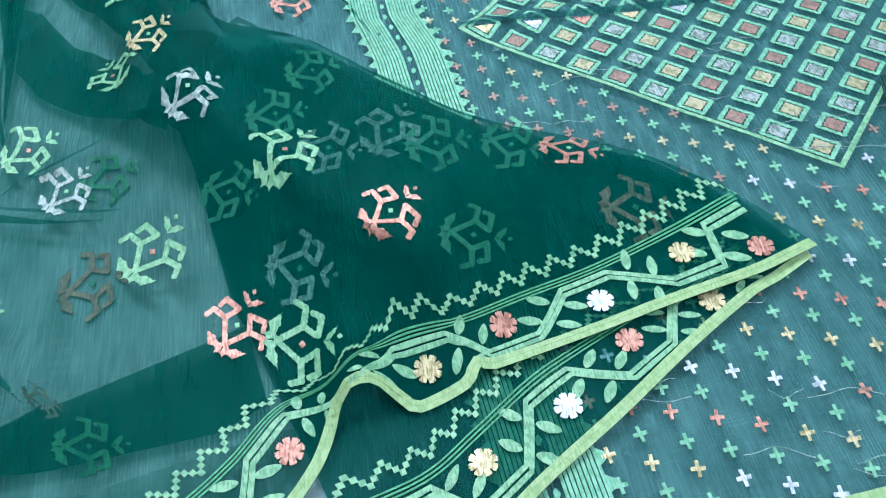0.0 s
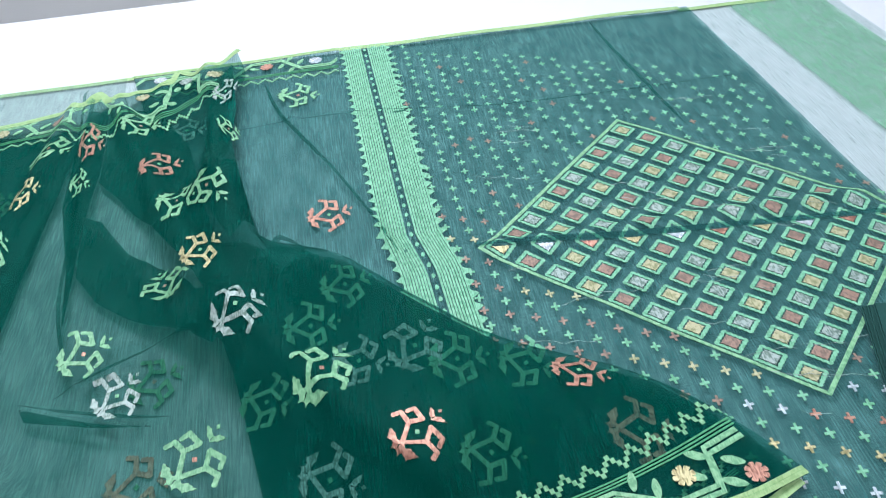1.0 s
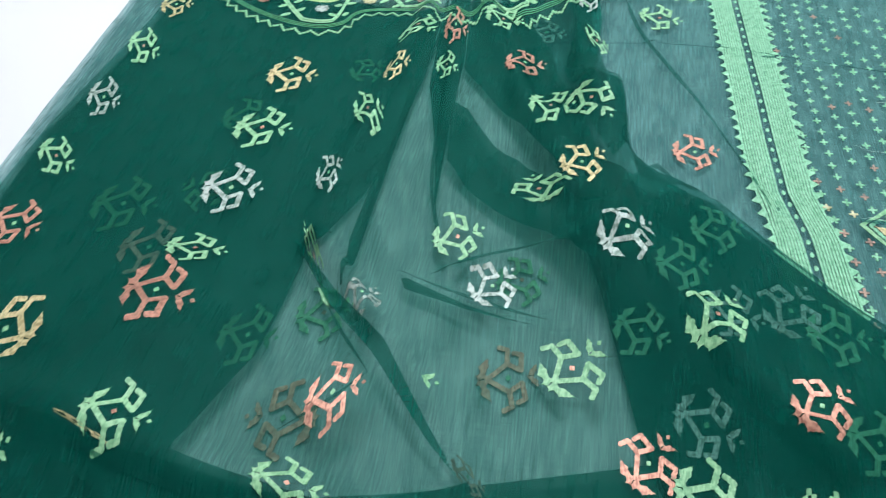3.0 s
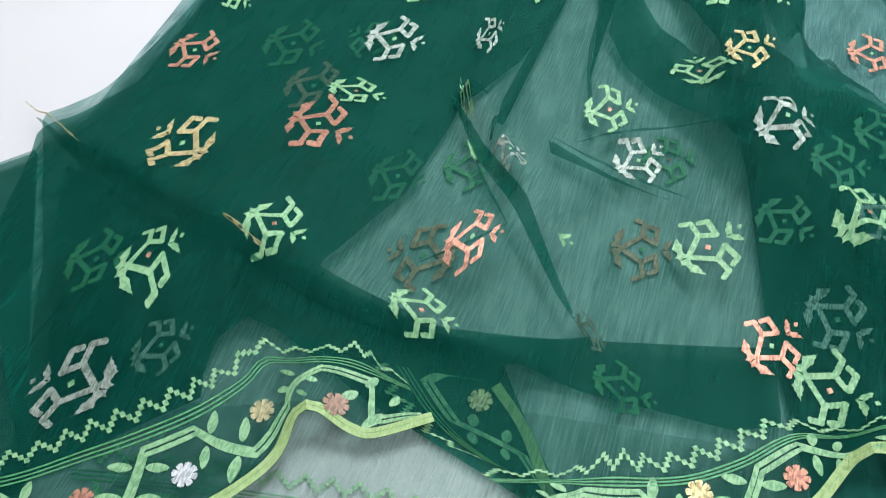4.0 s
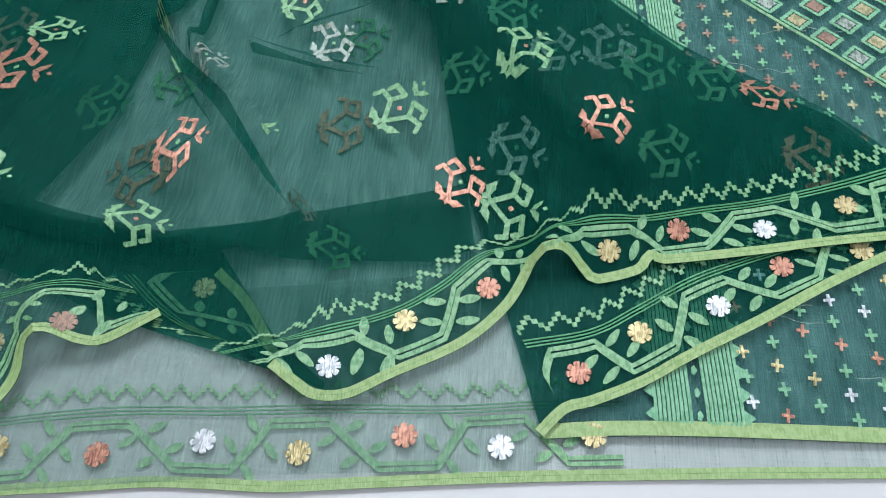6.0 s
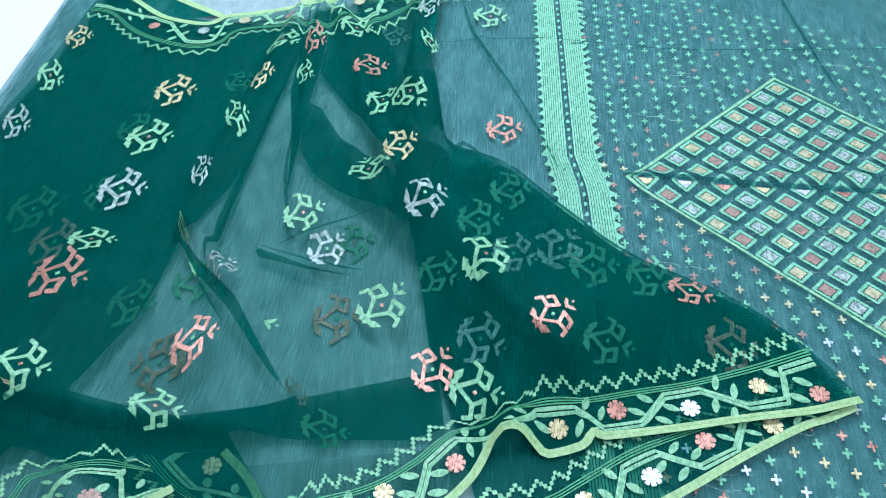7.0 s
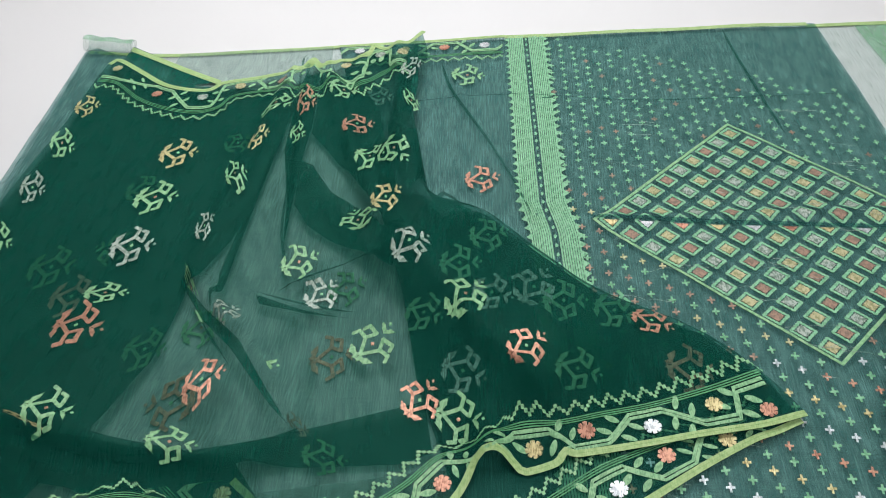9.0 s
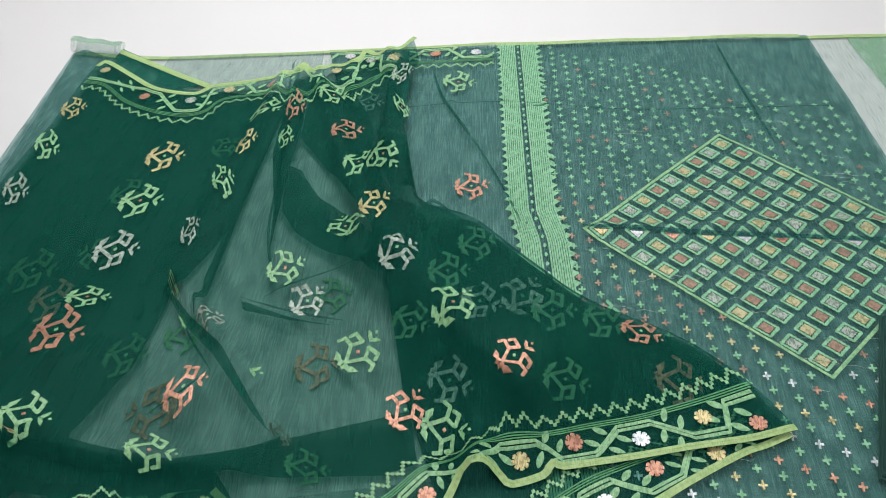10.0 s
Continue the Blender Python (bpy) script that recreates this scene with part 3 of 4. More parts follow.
fold_line([(-0.257, 0.922), (-0.249, 0.781), (-0.203, 0.599), (-0.146, 0.582)], 0.004)
fold_line([(-0.869, 0.294), (-0.670, 0.208), (-0.574, 0.190), (-0.444, 0.179), (-0.376, 0.183)], 0.006)
fold_line([(-0.144, 0.578), (-0.108, 0.568), (-0.038, 0.490), (0.026, 0.423), (0.139, 0.349), (0.192, 0.294)], 0.004)
fold_line([(-0.191, 0.966), (-0.168, 0.880), (-0.110, 0.742), (-0.071, 0.639), (-0.050, 0.570)], 0.004, h_body)
fold_line([(0.286, 1.040), (0.300, 0.889), (0.318, 0.734)], 0.004, h_body)
fold_line([(-0.319, 0.855), (-0.073, 0.871), (0.122, 0.838), (0.446, 0.832)], 0.002, h_body)


# ---- woven motifs ----
HALF_ARMS = [[(-1.4, 0.0), (0.0, 1.05)], [(0.0, 1.05), (0.88, 0.46), (1.0, 1.65), (0.5, 1.85)], [(0.0, 1.05), (0.1, 2.1), (-0.45, 2.35)]]
TAIL = [(-2.0, 0.0), (-2.2, 0.35), (-1.85, 0.5), (-1.95, 1.05), (-1.2, 1.7), (-1.25, 0.9), (-1.5, 0.45), (-1.2, 0.05)]
HEAD = [(1.25, 0.0), (1.5, 0.5), (2.0, 1.0), (1.95, 0.4), (1.65, 0.0)]


def mirrored(p):
    return [(x, -y) for x, y in reversed(p)]


MOTIF = []
for arm in HALF_ARMS:
    for q in stroke(arm, 0.3):
        MOTIF += [jagged(q, 0.13, 0.055), jagged(mirrored(q), 0.13, 0.055)]
for q in (TAIL, HEAD):
    MOTIF += [jagged(q, 0.15, 0.06), jagged(mirrored(q), 0.15, 0.06)]
CREST = MOTIF[-2:]
MOTIF = MOTIF[:-2]
TIP = [[(2.05, 0.1), (2.2, -0.08), (2.4, 0.1), (2.22, 0.28)]]
SPOT = [[(-0.2, 0.0), (0.0, -0.24), (0.2, 0.0), (0.0, 0.24)]]
LABEL = {PALE: "pale green thread", COPPER: "copper metallic thread", GOLD: "gold metallic thread", SILVER: "silver metallic thread"}
LABEL.update({PALE_DIMMED: "pale green thread coloured darker, as if seen through cloth", PALE_VEILED: "pale green thread coloured duller, as if seen through cloth", RULE: "mid green thread", DULL_SILVER: "dull silver thread", DULL_COPPER: "dull copper thread", DULL_GOLD: "dull gold thread", DULL_PALE: "washed green thread"})


def motif(layer, material, x, y, ax, ay, bx=None, by=None, head_only=False):
    """One woven motif: centre, the way to its head and, where the cloth foreshortens it, to its side."""
    if bx is None:
        k = 1.3
        bx, by = -ay / k * 0.97, ax * k * 0.97

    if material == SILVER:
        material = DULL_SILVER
    # Dimming by the cloth above is put into the thread colour.
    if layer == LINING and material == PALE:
        material = PALE_VEILED
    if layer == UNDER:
        material = {PALE: RULE if y < 0.25 else PALE_DIMMED, COPPER: DULL_COPPER, GOLD: DULL_GOLD}.get(material, material)

    def place(u, v):
        return x + ax * u / 2.28 + bx * v / 2.4, y + ay * u / 2.28 + by * v / 2.4

    laid("motif_crest", CREST, place, HEIGHT[layer], material, layer)
    laid("motif_tip", TIP, place, HEIGHT[layer], material, layer)
    if head_only:
        return
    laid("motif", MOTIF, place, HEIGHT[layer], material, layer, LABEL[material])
    laid("motif_eye", SPOT, place, HEIGHT[layer], COPPER if material == PALE else PALE_VEILED if layer in (UNDER, LINING) else PALE, layer)


motif(DRAPE, GOLD, -0.585, 0.733, 0.0312, -0.0008, 0.0015, 0.0363)
motif(DRAPE, GOLD, -0.784, 0.876, 0.0213, 0.0047, 0.0070, -0.0311)
motif(DRAPE, PALE, -0.786, 0.770, 0.0259, -0.0156, 0.0050, -0.0386)
motif(DRAPE, SILVER, -0.788, 0.658, 0.0231, -0.0092, 0.0052, -0.0374)
motif(DRAPE, PALE, -0.792, 0.548, 0.0269, -0.0159, 0.0016, -0.0273)
motif(DRAPE, PALE, -0.589, 0.627, 0.0333, -0.0008, 0.0036, 0.0375)
motif(DRAPE, SILVER, -0.589, 0.522, 0.0321, 0.0003, 0.0008, 0.0375)
motif(DRAPE, PALE, -0.595, 0.434, 0.0322, -0.0021, -0.0009, -0.0191)
motif(DRAPE, COPPER, -0.600, 0.362, 0.0395, -0.0141, -0.0080, 0.0542)
motif(DRAPE, PALE, -0.569, 0.221, 0.0228, 0.0018, -0.0000, 0.0326)
motif(DRAPE, GOLD, -0.723, 0.315, -0.0338, 0.0134, -0.0085, -0.0421)
motif(DRAPE, PALE, -0.477, 0.665, 0.0167, 0.0030, -0.0160, 0.0417)
motif(DRAPE, GOLD, -0.461, 0.752, 0.0134, 0.0166, -0.0010, 0.0295)
motif(DRAPE, PALE, -0.450, 0.842, 0.0199, 0.0080, -0.0130, -0.0295)
motif(DRAPE, SILVER, -0.495, 0.555, 0.0108, 0.0157, -0.0110, 0.0310)
motif(DRAPE, COPPER, -0.404, 0.853, 0.0152, 0.0025, 0.0012, -0.0413)
motif(DRAPE, PALE, -0.403, 0.767, 0.0153, -0.0132, -0.0011, -0.0253)
motif(DRAPE, PALE, -0.347, 0.887, 0.0249, -0.0051, 0.0041, 0.0305)
motif(DRAPE, COPPER, -0.311, 0.780, 0.0249, 0.0111, -0.0054, 0.0284)
motif(DRAPE, PALE, -0.276, 0.669, 0.0245, -0.0195, 0.0072, 0.0348)
motif(DRAPE, PALE, -0.235, 0.645, 0.0204, -0.0279, 0.0172, 0.0086)
motif(DRAPE, GOLD, -0.240, 0.560, 0.0206, 0.0092, -0.0115, 0.0289)
motif(DRAPE, PALE, -0.279, 0.544, -0.0088, 0.0226, 0.0274, -0.0067)
motif(DRAPE, SILVER, -0.199, 0.458, 0.0222, 0.0150, -0.0155, 0.0304)
motif(DRAPE, SILVER, -0.311, 0.421, 0.0173, 0.0189, -0.0180, 0.0209)
motif(DRAPE, PALE, -0.237, 0.335, 0.0216, 0.0200, -0.0213, 0.0231)
motif(DRAPE, PALE, -0.128, 0.370, 0.0192, 0.0281, -0.0199, 0.0200)
motif(DRAPE, COPPER, -0.061, 0.292, 0.0200, 0.0120, -0.0124, 0.0227)
motif(DRAPE, COPPER, 0.081, 0.360, 0.0221, -0.0145, -0.0103, -0.0225)
motif(DRAPE, COPPER, -0.177, 0.257, 0.0150, 0.0205, -0.0184, 0.0183)
motif(DRAPE, PALE, -0.134, 0.230, 0.0275, -0.0132, 0.0048, 0.0286)
motif(DRAPE, COPPER, -0.421, 0.277, 0.0211, 0.0162, -0.0025, 0.0328)
motif(DRAPE, PALE, -0.436, 0.198, 0.0310, -0.0059, -0.0007, 0.0224)
motif(DRAPE, SILVER, -0.420, 0.380, 0.0060, 0.0260, -0.0150, 0.0060)
motif(DRAPE, PALE, -0.351, 0.483, 0.0236, 0.0136, -0.0114, 0.0277)
motif(DRAPE, PALE, -0.229, 0.823, 0.0136, -0.0096, -0.0086, 0.0310)
motif(DRAPE, SILVER, -0.238, 0.926, 0.0174, 0.0085, -0.0006, -0.0334)
motif(DRAPE, PALE, -0.651, 0.163, 0.0167, 0.0248, -0.0253, 0.0348)
motif(DRAPE, SILVER, -0.660, 0.055, -0.0323, -0.0048, -0.0074, -0.0333)
motif(DRAPE, GOLD, -0.585, 0.203, 0.0181, -0.0069, -0.0163, 0.0036)
motif(DRAPE, GOLD, -0.858, 0.299, 0.0381, -0.0150, -0.0372, 0.0163)
motif(DRAPE, PALE, -0.476, 0.427, -0.0254, 0.0532, 0.0061, -0.0007)
motif(DRAPE, COPPER, -0.784, 0.443, 0.0280, -0.0080, 0.0060, 0.0330)
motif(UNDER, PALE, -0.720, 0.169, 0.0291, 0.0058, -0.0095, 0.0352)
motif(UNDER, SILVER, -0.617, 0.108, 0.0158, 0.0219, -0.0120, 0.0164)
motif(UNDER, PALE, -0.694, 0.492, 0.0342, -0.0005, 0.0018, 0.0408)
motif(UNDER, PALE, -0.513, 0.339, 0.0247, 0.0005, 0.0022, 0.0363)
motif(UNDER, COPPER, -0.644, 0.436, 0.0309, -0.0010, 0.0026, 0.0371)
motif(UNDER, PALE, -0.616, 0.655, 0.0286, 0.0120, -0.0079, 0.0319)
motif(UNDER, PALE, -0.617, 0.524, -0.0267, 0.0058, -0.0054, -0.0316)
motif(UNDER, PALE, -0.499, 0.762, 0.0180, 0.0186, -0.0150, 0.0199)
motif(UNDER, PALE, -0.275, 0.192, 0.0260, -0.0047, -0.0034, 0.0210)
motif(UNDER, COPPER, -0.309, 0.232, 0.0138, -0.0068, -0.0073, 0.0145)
motif(LINING, PALE, -0.107, 0.529, 0.0262, 0.0093, -0.0065, 0.0316)
motif(LINING, PALE, -0.142, 0.472, 0.0271, 0.0042, -0.0010, 0.0339)
motif(LINING, SILVER, -0.101, 0.419, 0.0250, -0.0099, 0.0085, 0.0329)
motif(LINING, PALE, -0.181, 0.384, 0.0225, -0.0118, 0.0115, 0.0263)
motif(LINING, SILVER, -0.050, 0.432, 0.0186, 0.0299, -0.0221, 0.0224)
motif(LINING, PALE, -0.015, 0.408, 0.0280, -0.0006, 0.0008, 0.0353)
motif(LINING, SILVER, -0.132, 0.298, 0.0252, -0.0142, 0.0095, 0.0286)
motif(LINING, PALE, -0.006, 0.296, 0.0255, -0.0076, 0.0084, 0.0279)
motif(LINING, COPPER, 0.116, 0.302, 0.0280, -0.0054, 0.0037, 0.0316)
motif(LINING, PALE, 0.043, 0.391, 0.0232, -0.0157, 0.0121, 0.0288)
motif(BODY, COPPER, -0.118, 0.656, 0.0257, 0.0051, -0.0045, 0.0294)
motif(BODY, PALE, -0.147, 0.936, 0.0286, -0.0063, 0.0045, 0.0320)
motif(BODY, SILVER, -0.291, 0.881, 0.0252, -0.0041, 0.0035, 0.0279)
motif(BASE, COPPER, -0.288, 0.333, 0.0281, 0.0069, -0.0053, 0.0331)
motif(BASE, COPPER, -0.463, 0.268, -0.0302, -0.0010, -0.0008, -0.0374)
motif(BASE, PALE, -0.458, 0.382, 0.0250, 0.0126, -0.0095, 0.0293)
motif(BASE, PALE, -0.286, 0.446, 0.0245, 0.0115, -0.0092, 0.0289)
motif(DRAPE, PALE, -0.372, 0.310, 0.0283, -0.0024, 0.0020, 0.0309, head_only=True)


# ---- flowered borders ----
FLOWER = [(math.cos(a) * r, math.sin(a) * r) for a, r in ((k * math.pi / 32, (1.0, 0.93, 1.02, 0.92, 0.97, 0.9, 0.55, 0.9)[k % 8]) for k in range(64))]
LEAF = jagged([(0.0, -0.06), (0.35, -0.28), (0.7, -0.24), (1.0, 0.0), (0.7, 0.24), (0.35, 0.28), (0.0, 0.06)], 0.14, 0.05)


def ribbon(points, width, tall):
    """A line of even width through points given as length and share of height, as pieces that share their ends."""
    p = np.array([(a, b * tall) for a, b in points], float)
    fine = [p[0]]
    for a, b in zip(p[:-1], p[1:]):
        n = max(1, int(np.linalg.norm(b - a) / 0.006))
        fine += [a + (b - a) * k / n for k in range(1, n + 1)]
    p = np.array(fine)
    d = np.diff(p, axis=0)
    d /= np.linalg.norm(d, axis=1)[:, None]
    m = np.vstack([d[:1], d[:-1] + d[1:], d[-1:]])
    m /= np.linalg.norm(m, axis=1)[:, None]
    n = np.stack([-m[:, 1], m[:, 0]], 1) * width / 2
    lo, hi = p - n, p + n
    lo[:, 1] /= tall
    hi[:, 1] /= tall
    return [[tuple(lo[k]), tuple(lo[k + 1]), tuple(hi[k + 1]), tuple(hi[k])] for k in range(len(p) - 1)]


def border(layer, outer, inner, flowers, first_high=True, wide=0.008, flower_lift=0.0016):
    """A woven border between the selvage line and the inner rules, with a stepped edge beyond; the trellis bends round its flowers."""
    hgt = HEIGHT[layer]
    total = length(inner)
    rail_i = np.array([along(inner, k / 400) for k in range(401)])
    # the facing points of the selvage line, always moving on along it
    fine_o = np.array([along(outer, k / 400) for k in range(401)])
    if np.linalg.norm(fine_o[0] - rail_i[0]) > np.linalg.norm(fine_o[-1] - rail_i[0]):
        fine_o = fine_o[::-1]
    near = np.array([np.argmin(np.hypot(fine_o[:, 0] - x, fine_o[:, 1] - y) + 0.0002 * np.abs(np.arange(401) - k)) for k, (x, y) in enumerate(rail_i)], float)
    near = (np.maximum.accumulate(near) + np.minimum.accumulate(near[::-1])[::-1]) / 2
    pad = 22
    near = np.convolve(np.pad(near, pad, mode="edge"), np.ones(2 * pad + 1) / (2 * pad + 1), "valid")
    rail_o = np.stack([np.interp(near, np.arange(401), fine_o[:, 0]), np.interp(near, np.arange(401), fine_o[:, 1])], 1)
    tall = float(np.mean(np.linalg.norm(rail_i - rail_o, axis=1)))
    sv = wide / tall

    def place(s, v):
        f = min(399.999, max(0.0, s / total * 400))
        k = int(f)
        f -= k
        ax, ay = rail_o[k] * (1 - f) + rail_o[k + 1] * f
        bx, by = rail_i[k] * (1 - f) + rail_i[k + 1] * f
        return ax + (bx - ax) * v, ay + (by - ay) * v

    # selvage follows the very edge
    d = np.gradient(outer, axis=0)
    d /= np.linalg.norm(d, axis=1)[:, None]
    n = np.stack([-d[:, 1], d[:, 0]], 1)
    mid = len(outer) // 2
    if n[mid] @ (rail_i[200] - outer[mid]) < 0:
        n = -n
    rim = outer + n * wide
    laid("selvage", [[tuple(outer[k]), tuple(outer[k + 1]), tuple(rim[k + 1]), tuple(rim[k])] for k in range(len(outer) - 1)], lambda u, v: (u, v), hgt,
         M_SELVAGE, layer, "lime green selvage", 0.0012, joined=True)
    core = outer + n * wide * 0.52
    core2 = outer + n * wide * 0.57
    laid("selvage_line", [[tuple(core[k]), tuple(core[k + 1]), tuple(core2[k + 1]), tuple(core2[k])] for k in range(len(outer) - 1)], lambda u, v: (u, v), hgt,
         SELVAGE_DARK, layer, "", 0.0014, joined=True)
    for v in (0.97, 1.02, 1.07):
        laid("rule", ribbon([(0.0, v), (total, v)], 0.0011, tall), place, hgt, RULE, layer, joined=True)
    # stepped zigzag of small squares
    squares, s, k, q = [], 0.0, 0, 0.0036
    while s < total:
        ph = k % 6
        v = 1.2 + (ph if ph < 3 else 6 - ph) * q * 0.9 / tall
        qv = q * 0.5 / tall
        squares.append([(s - q * 0.52, v - qv), (s + q * 0.52, v - qv), (s + q * 0.52, v + qv), (s - q * 0.52, v + qv)])
        s += q * 0.92
        k += 1
    tagged(laid("stepped_edge", squares, place, hgt, PALE, layer), kind="stuff")
    # trellis and its leaves and flowers
    run = np.arange(401) * total / 400
    stops = sorted((float(run[np.argmin(np.hypot((rail_i[:, 0] + rail_o[:, 0]) / 2 - x, (rail_i[:, 1] + rail_o[:, 1]) / 2 - y))]), n) for n, (x, y, _) in enumerate(flowers))
    lowv, highv = sv + 0.12, 0.84
    pitch = (stops[-1][0] - stops[0][0]) / max(1, len(stops) - 1) or 0.07
    places = [(s, n, flowers[n][2], (n % 2 == 0) == first_high) for s, n in stops]
    places = [(places[0][0] - pitch, -1, None, not places[0][3])] + places + [(places[-1][0] + pitch, -1, None, not places[-1][3])]
    pts = []
    for s, n, thread_kind, high in places:
        v = highv if high else lowv
        pts += [(s - pitch * 0.29, v), (s + pitch * 0.29, v)]
    pts = [p for p in pts if -0.02 < p[0] < total + 0.02]
    for dv in (-0.0023, 0.0023):
        laid("trellis_line", ribbon([(s, v + dv / tall) for s, v in pts], 0.0033, tall), place, hgt, PALE, layer, joined=True)
    for s, n, thread_kind, high in places:
        if thread_kind is None or not 0 <= s <= total:
            continue
        fx, fy, r = flowers[n][0], flowers[n][1], 0.0095

        def petal(u, w):
            return fx + u * r, fy + w * r
        laid("flower", [FLOWER], petal, hgt, thread_kind, layer, LABEL[thread_kind], flower_lift)
    for (s0, _, _, high), (s1, _, _, _) in zip(places[:-1], places[1:]):
        m = (s0 + s1) / 2
        if not 0.004 < m < total - 0.004:
            continue
        up = -1 if high else 1
        way = np.array([pitch * 0.42, up * (highv - lowv) * tall])
        way /= np.linalg.norm(way)
        for side in (-1, 1):
            for f in (0.24, 0.72):
                c0 = m + (f - 0.5) * pitch * 0.42
                v0 = lowv + (highv - lowv) * (f if up > 0 else 1 - f)
                w0 = np.array([-way[1], way[0]]) * side * 0.93 + way * 0.25 * side

                def blade(u, w):
                    q = w0 * (0.0045 + u * 0.0165) + np.array([-w0[1], w0[0]]) * w * 0.0115
                    return place(c0 + q[0], v0 + q[1] / tall)
                laid("leaf", [LEAF], blade, hgt, PALE, layer)


border(DRAPE, A_OUT, A_IN, [(0.186, 0.244, COPPER), (0.132, 0.251, GOLD), (0.066, 0.224, SILVER), (-0.002, 0.216, COPPER), (-0.056, 0.195, GOLD), (-0.111, 0.195, None), (-0.148, 0.159, COPPER), (-0.209, 0.126, GOLD), (-0.261, 0.084, SILVER), (-0.315, 0.083, None)], True)
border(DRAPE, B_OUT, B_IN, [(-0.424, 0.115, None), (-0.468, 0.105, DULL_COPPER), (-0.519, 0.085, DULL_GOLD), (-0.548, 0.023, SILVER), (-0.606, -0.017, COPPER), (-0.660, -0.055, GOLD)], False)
border(FLAP, C_OUT, C_IN, [(-0.079, 0.092, COPPER), (-0.034, 0.128, GOLD), (0.025, 0.154, SILVER), (0.076, 0.192, COPPER), (0.139, 0.211, GOLD)], True)
border(UNDER, D_OUT, D_IN, [(-0.372, 0.148, GOLD)], True)
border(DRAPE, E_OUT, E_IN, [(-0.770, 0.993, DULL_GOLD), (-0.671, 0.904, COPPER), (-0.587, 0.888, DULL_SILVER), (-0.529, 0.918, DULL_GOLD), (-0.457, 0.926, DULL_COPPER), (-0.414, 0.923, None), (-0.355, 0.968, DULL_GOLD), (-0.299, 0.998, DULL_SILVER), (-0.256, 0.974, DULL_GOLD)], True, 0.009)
border(BASE, FRONT_EDGE, curve([(-0.632, 0.0), (-0.582, 0.012), (-0.507, 0.027), (-0.416, 0.042), (-0.332, 0.048), (-0.251, 0.055), (-0.171, 0.06), (-0.114, 0.067), (-0.046, 0.074)], 0.01), [(-0.562, -0.019, SILVER), (-0.492, 0.009, GOLD), (-0.417, 0.009, COPPER), (-0.343, 0.024, SILVER), (-0.273, 0.020, GOLD), (-0.200, 0.038, COPPER), (-0.132, 0.034, SILVER), (-0.068, 0.047, GOLD)], True, flower_lift=0.0046)
border(BODY, curve([(-0.381, 1.055), (-0.230, 1.058), (-0.085, 1.062)]), curve([(-0.371, 1.000), (-0.229, 1.003), (-0.088, 1.007)]),
       [(-0.34, 1.03, SILVER), (-0.26, 1.03, GOLD), (-0.19, 1.03, COPPER), (-0.12, 1.03, SILVER)], False)


def selvage(layer, points, width, up=1):
    line = curve(points, 0.012)
    hgt = HEIGHT[layer]
    pieces = [[tuple(a), tuple(b), (b[0], b[1] + up * width), (a[0], a[1] + up * width)] for a, b in zip(line[:-1], line[1:])]
    return laid("selvage", pieces, lambda u, v: (u, v), hgt, M_SELVAGE, layer, "lime green selvage", joined=True)


selvage(BODY, [(-0.103, 0.042), (-0.032, 0.049), (0.155, 0.056), (0.527, 0.070)], 0.011)
selvage(BODY, [(-0.085, 1.051), (0.278, 1.052), (0.429, 1.047)], 0.01)
selvage(BASE, [(0.14, 0.033), (0.4, 0.047), (0.73, 0.065)], 0.012)
selvage(BASE, [(-0.860, 1.075), (-0.687, 1.049), (-0.381, 1.051)], 0.01)
selvage(BASE, [(0.428, 1.049), (0.625, 1.044)], 0.01)
selvage(UNDER, [(-0.773, 1.067), (-0.680, 1.005), (-0.572, 0.935)], 0.014)


# ---- striped band across the body ----
def band_x(y):
    return float(np.interp(y, (0.07, 0.54, 0.6, 1.06), (0.006, -0.02, -0.033, -0.048)))


for x0 in (-0.0315, 0.0042):
    for k in range(9):
        xs = x0 + k * 0.003
        ys = np.linspace(0.06, 1.055, 60)
        pieces = [[(band_x(a) + xs, a), (band_x(a) + xs + 0.0023, a), (band_x(b) + xs + 0.0023, b), (band_x(b) + xs, b)] for a, b in zip(ys[:-1], ys[1:])]
        laid("stripe", pieces, lambda u, v: (u, v), h_body, DULL_PALE, BODY, joined=True)
teeth, dots = {-1: [], 1: []}, []
for k in range(56):
    y = 0.066 + k * 0.0178
    for side, x0 in ((-1, -0.0305), (1, 0.0302)):
        c = band_x(y) + x0
        teeth[side].append(jagged([(c, y - 0.006), (c + side * 0.0075, y), (c, y + 0.006)] if side > 0 else [(c, y + 0.006), (c - 0.0075, y), (c, y - 0.006)], 0.0025, 0.0005))
    c = band_x(y)
    dots.append([(c - 0.0022, y - 0.003), (c + 0.0002, y - 0.004), (c + 0.0022, y), (c, y + 0.004), (c - 0.002, y + 0.002)])
for side in (-1, 1):
    laid("toothed_edge", teeth[side], lambda u, v: (u, v), h_body, DULL_PALE, BODY)
laid("dotted_line", dots, lambda u, v: (u, v), h_body, DULL_PALE, BODY)

# ---- diamond panel woven into the body ----
KL, KT, KR, KB = (np.array(p) for p in ((0.03, 0.554), (0.244, 0.77), (0.482, 0.518), (0.28, 0.307)))


def on_diamond(u, v):
    """u from the side corner to the front corner, v from the side corner to the back corner."""
    p = KL * (1 - u) * (1 - v) + KB * u * (1 - v) + KT * (1 - u) * v + KR * u * v
    return float(p[0]), float(p[1])


